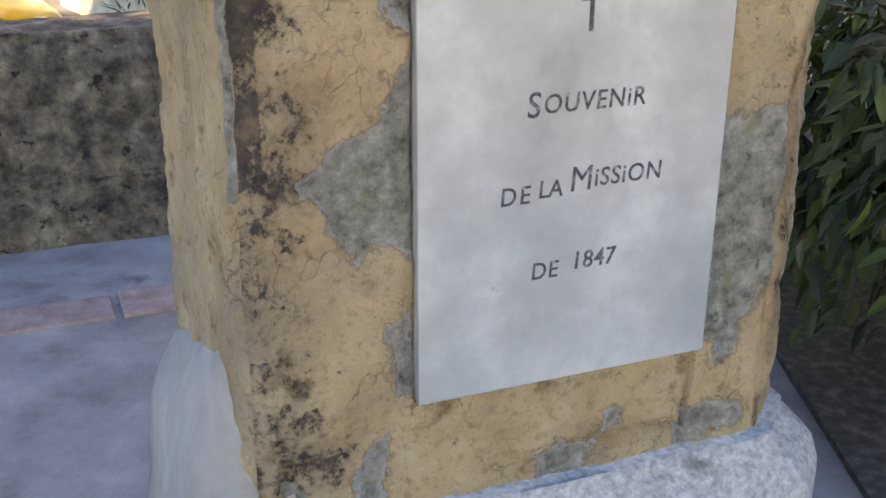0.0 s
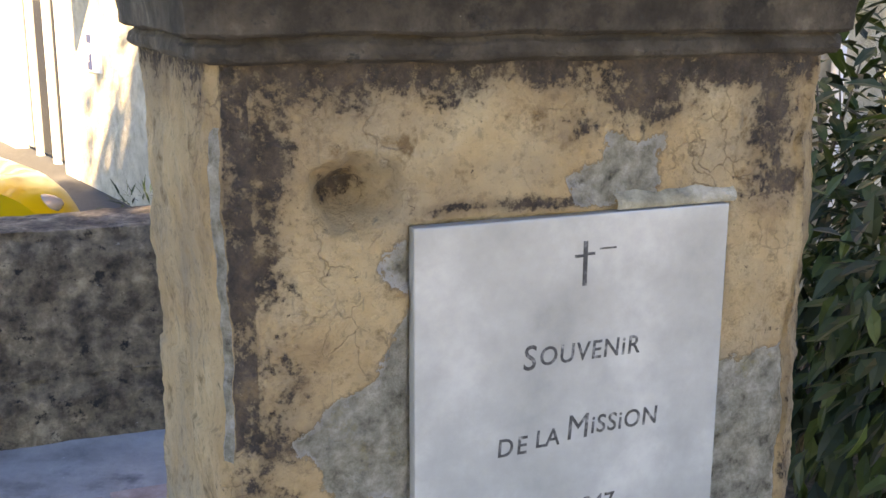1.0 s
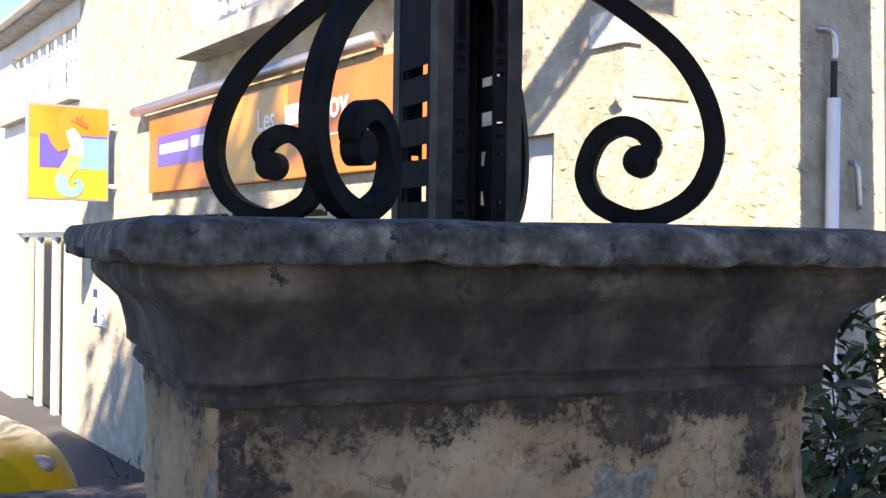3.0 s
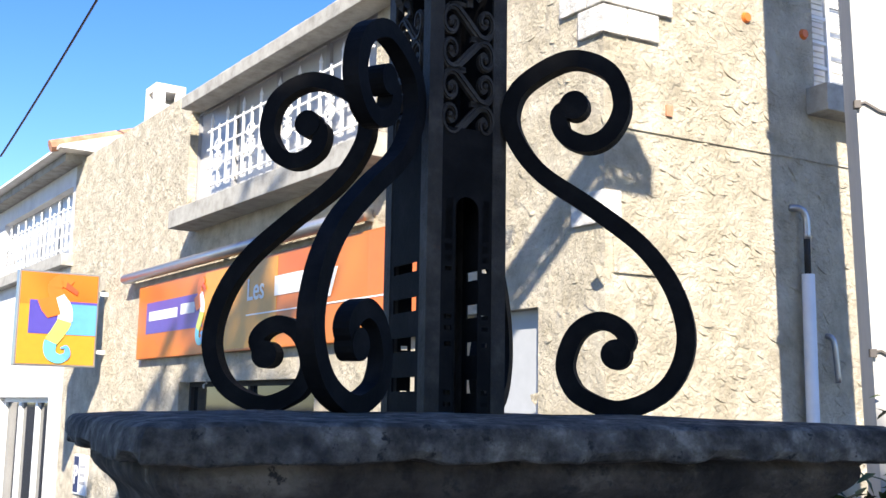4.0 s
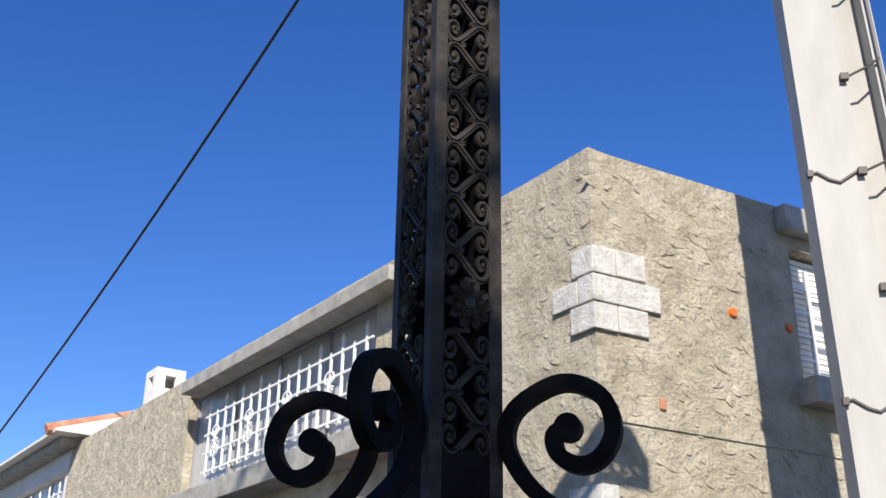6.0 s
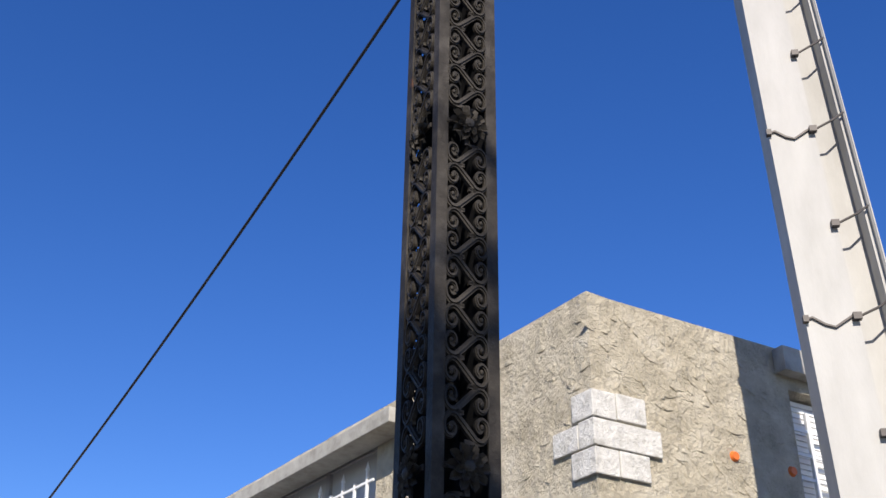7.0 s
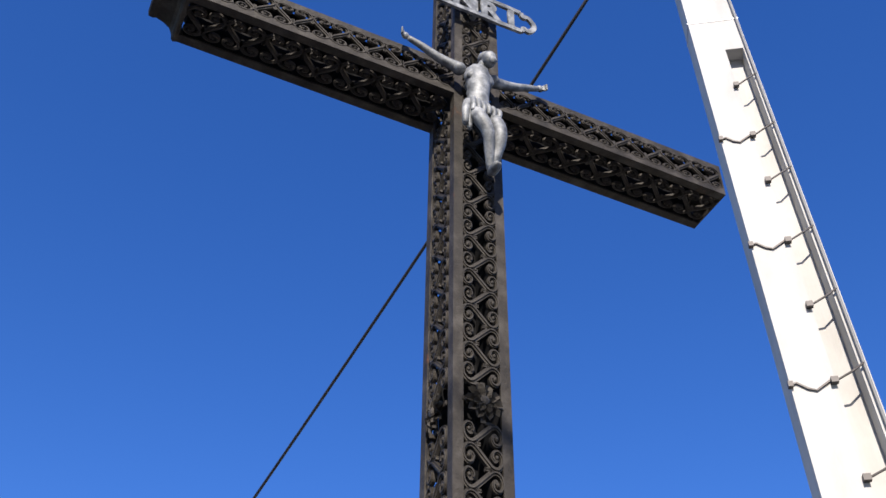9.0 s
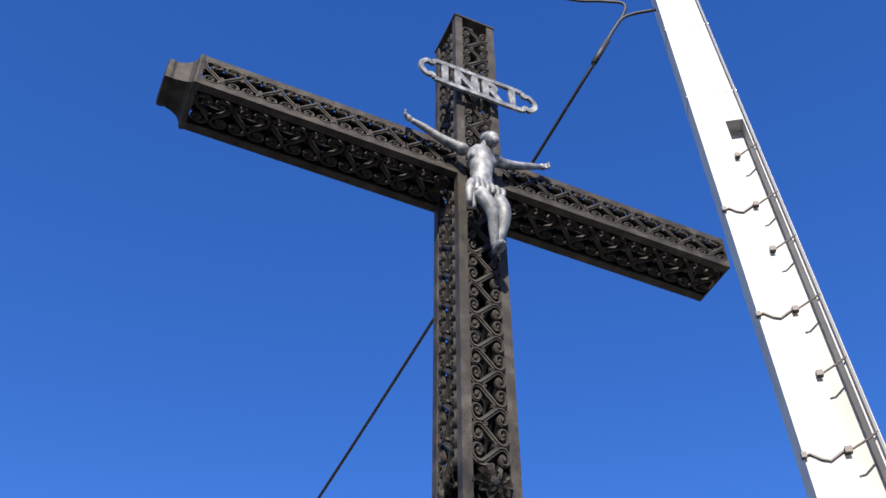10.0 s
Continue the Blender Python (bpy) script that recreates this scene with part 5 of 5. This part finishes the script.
bm = bmesh.new()
loft(bm, [pole_ring(H0, True), pole_ring(4.0, True), pole_ring(6.0, True), pole_ring(REC, True)])
loft(bm, [pole_ring(REC + 0.001, False), pole_ring(H1, False)])
part("shaft", bm, POLE_MAT, pole)
bm = bmesh.new()
path = []
for k in range(20):
    z = H0 + (H1 - H0) * k / 19
    a, b = pole_x(z)
    path.append((a + 0.95 * (b - a), -0.016, z))
tube(bm, path, 0.008, 8)
part("ground_cable", bm, plain("grey_cable", (0.16, 0.16, 0.16), 0.6), pole, smooth=True)
for z in (1.05, 2.0, 2.95, 3.95, 4.95, 5.87, 6.73):
    a, b = pole_x(z)
    w = b - a
    bm = bmesh.new()
    ribbon(bm, [(a - 0.006, z), (a + 0.03, z + 0.008), (a + 0.20 * w, z - 0.028), (a + 0.30 * w, z - 0.042), (a + 0.50 * w, z + 0.010)], 0.0045, 0.008, -0.007)
    box(bm, a - 0.012, a + 0.012, -0.022, 0.006, z - 0.016, z + 0.014)
    part("strap", bm, STRAP, pole)
    for dz in (0.0, 0.47):
        a, b = pole_x(z + dz)
        w = b - a
        if z + dz > 7.3:
            continue
        bm = bmesh.new()
        tube(bm, [(a + 0.55 * w, -0.010, z + dz), (a + 0.76 * w, -0.035, z + dz + 0.03), (a + 0.94 * w, -0.020, z + dz + 0.085)], 0.006, 6)
        box(bm, a + 0.49 * w, a + 0.58 * w, -0.030, -0.003, z + dz - 0.016, z + dz + 0.016)
        part("cable_clip", bm, STRAP, pole)
for zb in (7.9, 8.75):
    a, b = pole_x(zb)
    bm = bmesh.new()
    box(bm, a - 0.004, b + 0.004, -0.004, PD + 0.004, zb - 0.005, zb + 0.005)
    part("steel_band", bm, STEEL, pole)

# ---- overhead cables ----
BLACK = plain("black_cable", (0.012, 0.012, 0.014), 0.6)


def cable(name, pts, r, label):
    bm = bmesh.new()
    tube(bm, pts, r, 8)
    return tagged(part(name, bm, BLACK, None, smooth=True), label, "cable")


P0, P1 = Vector((-5.37, 13.0, 4.79)), Vector((0.99, 3.95, 8.47))
main = [P0.lerp(P1, k / 40) - Vector((0, 0, 0.24 * 4 * (k / 40) * (1 - k / 40))) for k in range(41)]
hook = smooth_path([P1, Vector((1.14, 3.93, 8.80)), Vector((1.25, 3.92, 8.96)), Vector((1.48, 3.92, 9.04))], 5)
cable("overhead_cable", main + hook[1:], 0.013, "thick black bundled overhead cable running to the pole")
cable("upper_cable", smooth_path([Vector((1.14, 3.93, 8.80)), Vector((1.24, 3.93, 9.02)), Vector((1.25, 3.93, 9.16)), Vector((1.10, 3.94, 9.22)), Vector((0.79, 3.94, 9.30)), Vector((0.2, 3.86, 9.70)), Vector((-2.5, 3.5, 11.6))], 6), 0.012, "black cable loop leaving the pole")
bm = bmesh.new()
tube(bm, [P1 - Vector((0.04, 0, 0.08)), P1 + Vector((0.09, -0.01, 0.20))], 0.022, 10)
tagged(part("cable_splice", bm, BLACK, None, smooth=True), "black splice sleeve on the overhead cable", "cable")

# ---- yellow car behind the wall ----
CAR_M = pose(-3.84, 6.54, STREET, 0, 0, 27)
car = thing("parked_car", CAR_M, "small bright yellow hatchback parked behind the parapet", "car")
side = [(-1.75, 0.32), (-1.82, 0.55), (-1.78, 0.90), (-1.62, 1.25), (-1.35, 1.44), (-0.6, 1.50), (0.0, 1.42), (0.40, 1.16), (0.74, 0.96), (1.14, 0.86), (1.40, 0.74), (1.53, 0.56), (1.56, 0.42), (1.50, 0.26)]
prof_c = smooth_path([Vector(p) for p in side], 4)


def arch(cx, r, n=14):
    return [(cx + r * math.cos(a), 0.30 + r * math.sin(a)) for a in [math.pi * k / n for k in range(n + 1)]]


outline = [(p[0], p[1]) for p in prof_c] + arch(1.14, 0.34) + arch(-1.18, 0.34)
bm = bmesh.new()
half_w = 0.80
rows = []
for y, f in ((-1.0, 0.90), (-0.95, 0.96), (-0.85, 0.98), (-0.7, 1.0), (-0.4, 1.0), (0.0, 1.0), (0.4, 1.0), (0.7, 1.0), (0.85, 0.98), (0.95, 0.96), (1.0, 0.90)):
    row = []
    for x, z in outline:
        tuck = 1.0 - 0.22 * max(0.0, (z - 0.95) / 0.55)
        zz = z if abs(y) < 0.8 or z < 0.5 else z - 0.05 * (abs(y) - 0.75) / 0.25
        row.append(bm.verts.new((x * (0.985 + 0.015 * f) - max(0.0, x - 0.85) * 0.42 * abs(y) ** 3, y * half_w * tuck, zz)))
    rows.append(row)
no = len(outline)
for a, b in zip(rows, rows[1:]):
    for k in range(no):
        bm.faces.new((a[k], a[(k + 1) % no], b[(k + 1) % no], b[k]))
bm.faces.new(rows[0])
bm.faces.new(rows[-1][::-1])
bmesh.ops.triangulate(bm, faces=[f for f in bm.faces if len(f.verts) > 4])
bmesh.ops.recalc_face_normals(bm, faces=bm.faces)
part("body", bm, YELLOW, car, "bright yellow paint", smooth=True, sharp=40)
for s in (-1, 1):
    bm = bmesh.new()
    y = s * 0.745
    pts = [(-1.30, 0.96), (-1.12, 1.26), (-0.62, 1.36), (-0.02, 1.33), (0.38, 1.08), (0.66, 0.92), (0.2, 0.91)]
    vs = [bm.verts.new((a, s * (half_w * (1.0 - 0.22 * max(0.0, (b - 0.95) / 0.55)) + 0.003), b)) for a, b in pts]
    bm.faces.new(vs if s < 0 else vs[::-1])
    r = bmesh.ops.extrude_face_region(bm, geom=list(bm.faces))
    bmesh.ops.translate(bm, verts=[v for v in r["geom"] if isinstance(v, bmesh.types.BMVert)], vec=(0, s * 0.004, 0))
    part("side_window", bm, CAR_GLASS, car, "dark side window")
    for x in (1.14, -1.18):
        bm = bmesh.new()
        r = bmesh.ops.create_cone(bm, segments=28, radius1=0.29, radius2=0.29, depth=0.19, cap_ends=True)
        bmesh.ops.transform(bm, matrix=Matrix.Translation((x, s * 0.69, 0.29)) @ Matrix.Rotation(radians(90), 4, "X"), verts=r["verts"])
        w = part("tyre", bm, RUBBER, car)
        bm = bmesh.new()
        r = bmesh.ops.create_cone(bm, segments=20, radius1=0.19, radius2=0.17, depth=0.02, cap_ends=True)
        bmesh.ops.transform(bm, matrix=Matrix.Translation((x, s * 0.79, 0.29)) @ Matrix.Rotation(radians(90), 4, "X"), verts=r["verts"])
        part("rim", bm, STEEL, w)
    bm = bmesh.new()
    blob(bm, (1.20, s * 0.60, 0.70), (0.17, 0.10, 0.075), u=12, v=8)
    part("headlight", bm, LAMP_GLASS, car, "clear headlight", smooth=True)
    bm = bmesh.new()
    blob(bm, (0.62, s * 0.86, 1.02), (0.06, 0.10, 0.07), u=10, v=8)
    part("mirror", bm, YELLOW, car, smooth=True)
    bm = bmesh.new()
    box(bm, 0.80, 0.86, s * 0.805 - 0.004, s * 0.805 + 0.004, 0.74, 0.77)
    part("side_repeater", bm, ORANGE3, car, "small orange indicator")
    bm = bmesh.new()
    box(bm, 0.595, 0.602, s * 0.802 - 0.003, s * 0.802 + 0.003, 0.30, 0.98)
    part("door_seam", bm, RUBBER, car)

# ---- shrubs ----
def leaf_cloud(name, n, centre, radii, size, seed, material, parent, slim=0.36, droop=0.5, shell=0.55):
    """Many separate pointed, folded leaves in an uneven cloud."""
    r = random.Random(seed)
    verts, faces = [], []
    made = 0
    while made < n:
        v = Vector((r.gauss(0, 1), r.gauss(0, 1), r.gauss(0, 1))).normalized() * (shell + (1 - shell) * r.random()) if r.random() < 0.75 else Vector((r.uniform(-1, 1), r.uniform(-1, 1), r.uniform(-1, 1))) * 0.8
        p = Vector((centre[0] + v.x * radii[0], centre[1] + v.y * radii[1], centre[2] + v.z * radii[2]))
        if noise.noise(p * (1.3 / max(radii)) * 2.2 + Vector((seed, 0, 0))) < -0.12:
            made += 0.25
            continue
        ln = size * r.uniform(0.6, 1.3)
        d = (v + Vector((r.uniform(-0.8, 0.8), r.uniform(-0.8, 0.8), r.uniform(-0.9, 0.3) - droop * 0.5))).normalized()
        side = d.cross(Vector((r.uniform(-0.4, 0.4), r.uniform(-0.4, 0.4), 1))).normalized()
        up = side.cross(d)
        w = ln * slim * 0.5
        k = len(verts)
        bend = up * (-ln * 0.12)
        verts += [p, p + d * ln * 0.35 + side * w + up * w * 0.3, p + d * ln * 0.72 + side * w * 0.7 + up * w * 0.2 + bend * 0.5, p + d * ln + bend,
                  p + d * ln * 0.72 - side * w * 0.7 + up * w * 0.2 + bend * 0.5, p + d * ln * 0.35 - side * w + up * w * 0.3, p + d * ln * 0.5]
        faces += [(k, k + 1, k + 6), (k + 1, k + 2, k + 6), (k + 2, k + 3, k + 6), (k + 3, k + 4, k + 6), (k + 4, k + 5, k + 6), (k + 5, k, k + 6)]
        made += 1
    me = bpy.data.meshes.new(name)
    me.from_pydata([tuple(v) for v in verts], [], faces)
    me.materials.append(material)
    ob = new(name, me)
    ob.parent = parent
    ob["kind"] = "stuff"
    return ob


def stems(parent, centre, n, height, spread, seed, r0=0.012):
    r = random.Random(seed)
    for _ in range(n):
        bm = bmesh.new()
        a = r.uniform(0, 2 * math.pi)
        e = Vector((math.cos(a) * spread * r.random(), math.sin(a) * spread * r.random(), height * r.uniform(0.75, 1.0)))
        p0 = Vector((centre[0] + r.uniform(-0.1, 0.1), centre[1] + r.uniform(-0.1, 0.1), centre[2]))
        mid = p0 + e * 0.5 + Vector((r.uniform(-0.08, 0.08), r.uniform(-0.08, 0.08), 0))
        tube(bm, smooth_path([p0, mid, p0 + e], 4), [r0 * (1 - 0.8 * k / 8) for k in range(9)], 6)
        part("stem", bm, BARK, parent, smooth=True)


SHRUBS = [((1.22, 2.30), 0.62, 0.75, 21), ((1.55, 2.75), 0.85, 0.95, 22), ((1.90, 2.30), 0.70, 1.0, 23), ((1.05, 3.1), 0.75, 0.9, 24), ((2.3, 3.2), 0.9, 1.2, 25)]
for (x, y), rad, h, seed in SHRUBS:
    e = thing("shrub", pose(x, y, PLAZA), "dense dark green shrub with long pointed leaves", "shrub", group="shrubs beside the pedestal")
    stems(e, (0, 0, 0), 9, h * 1.4, rad * 0.7, seed)
    leaf_cloud("foliage", 2600, (0, 0, h * 0.85), (rad, rad, h * 0.72), 0.085, seed, LEAF, e)
bm = bmesh.new()
box(bm, 0.85, 6.0, 1.65, 4.6, PLAZA - 0.02, PLAZA + 0.02)
tagged(part("planting_bed", bm, SOIL), "dark shaded soil under the shrubs", "soil", kind="structure")
grass = leaf_cloud("grass_tuft", 160, (0, 0, 0.03), (0.22, 0.06, 0.05), 0.06, 5, LEAF, None, slim=0.12, droop=-1.2)
grass.matrix_world = pose(-1.0, 3.85, 0.85)
tagged(grass, "small green weeds growing behind the parapet", "grass", kind="stuff")

# ---- shade trees behind the viewer ----
def shade_tree(x, y, z0, height, crown, n, seed, size=0.3):
    t = thing("plane_tree", pose(x, y, z0), "tall leafy plane tree shading the square", "tree", group="trees of the square")
    bm = bmesh.new()
    tube(bm, smooth_path([Vector((0, 0, 0)), Vector((0.05, 0.02, height * 0.3)), Vector((-0.05, 0.05, height * 0.6)), Vector((0.0, 0.0, height * 0.9))], 5), [0.24 * (1 - 0.75 * k / 15) for k in range(16)], 12)
    part("trunk", bm, BARK, t, smooth=True)
    r = random.Random(seed)
    for k in range(9):
        a = k * 2.4
        z = height * (0.45 + 0.05 * k)
        e = Vector((math.cos(a) * crown[0] * 0.7, math.sin(a) * crown[1] * 0.7, z + crown[2] * r.uniform(0.0, 0.5)))
        bm = bmesh.new()
        tube(bm, smooth_path([Vector((0, 0, z * 0.85)), Vector((e.x * 0.5, e.y * 0.5, z + 0.1)), e], 4), [0.09 * (1 - 0.8 * q / 8) for q in range(9)], 8)
        part("limb", bm, BARK, t, smooth=True)
    for k in range(7):
        a = k * 0.9
        c = (math.cos(a) * crown[0] * 0.5 * (k > 0), math.sin(a) * crown[1] * 0.5 * (k > 0), height - crown[2] * 0.2 + crown[2] * 0.3 * math.sin(k * 2.0))
        leaf_cloud("crown_clump", n, c, (crown[0] * 0.6, crown[1] * 0.6, crown[2] * 0.6), size, seed + k, LEAF_T, t, slim=0.8, shell=0.2)


shade_tree(-0.14, -6.5, PLAZA, 6.9, (3.0, 2.2, 2.1), 1000, 40)
shade_tree(-3.8, -7.8, PLAZA, 7.6, (3.0, 2.2, 2.1), 1000, 60)
shade_tree(3.76, -5.7, PLAZA, 7.3, (2.8, 2.0, 1.7), 1000, 80)
shade_tree(-4.0, -4.6, PLAZA, 9.3, (3.2, 2.4, 2.0), 1500, 95)
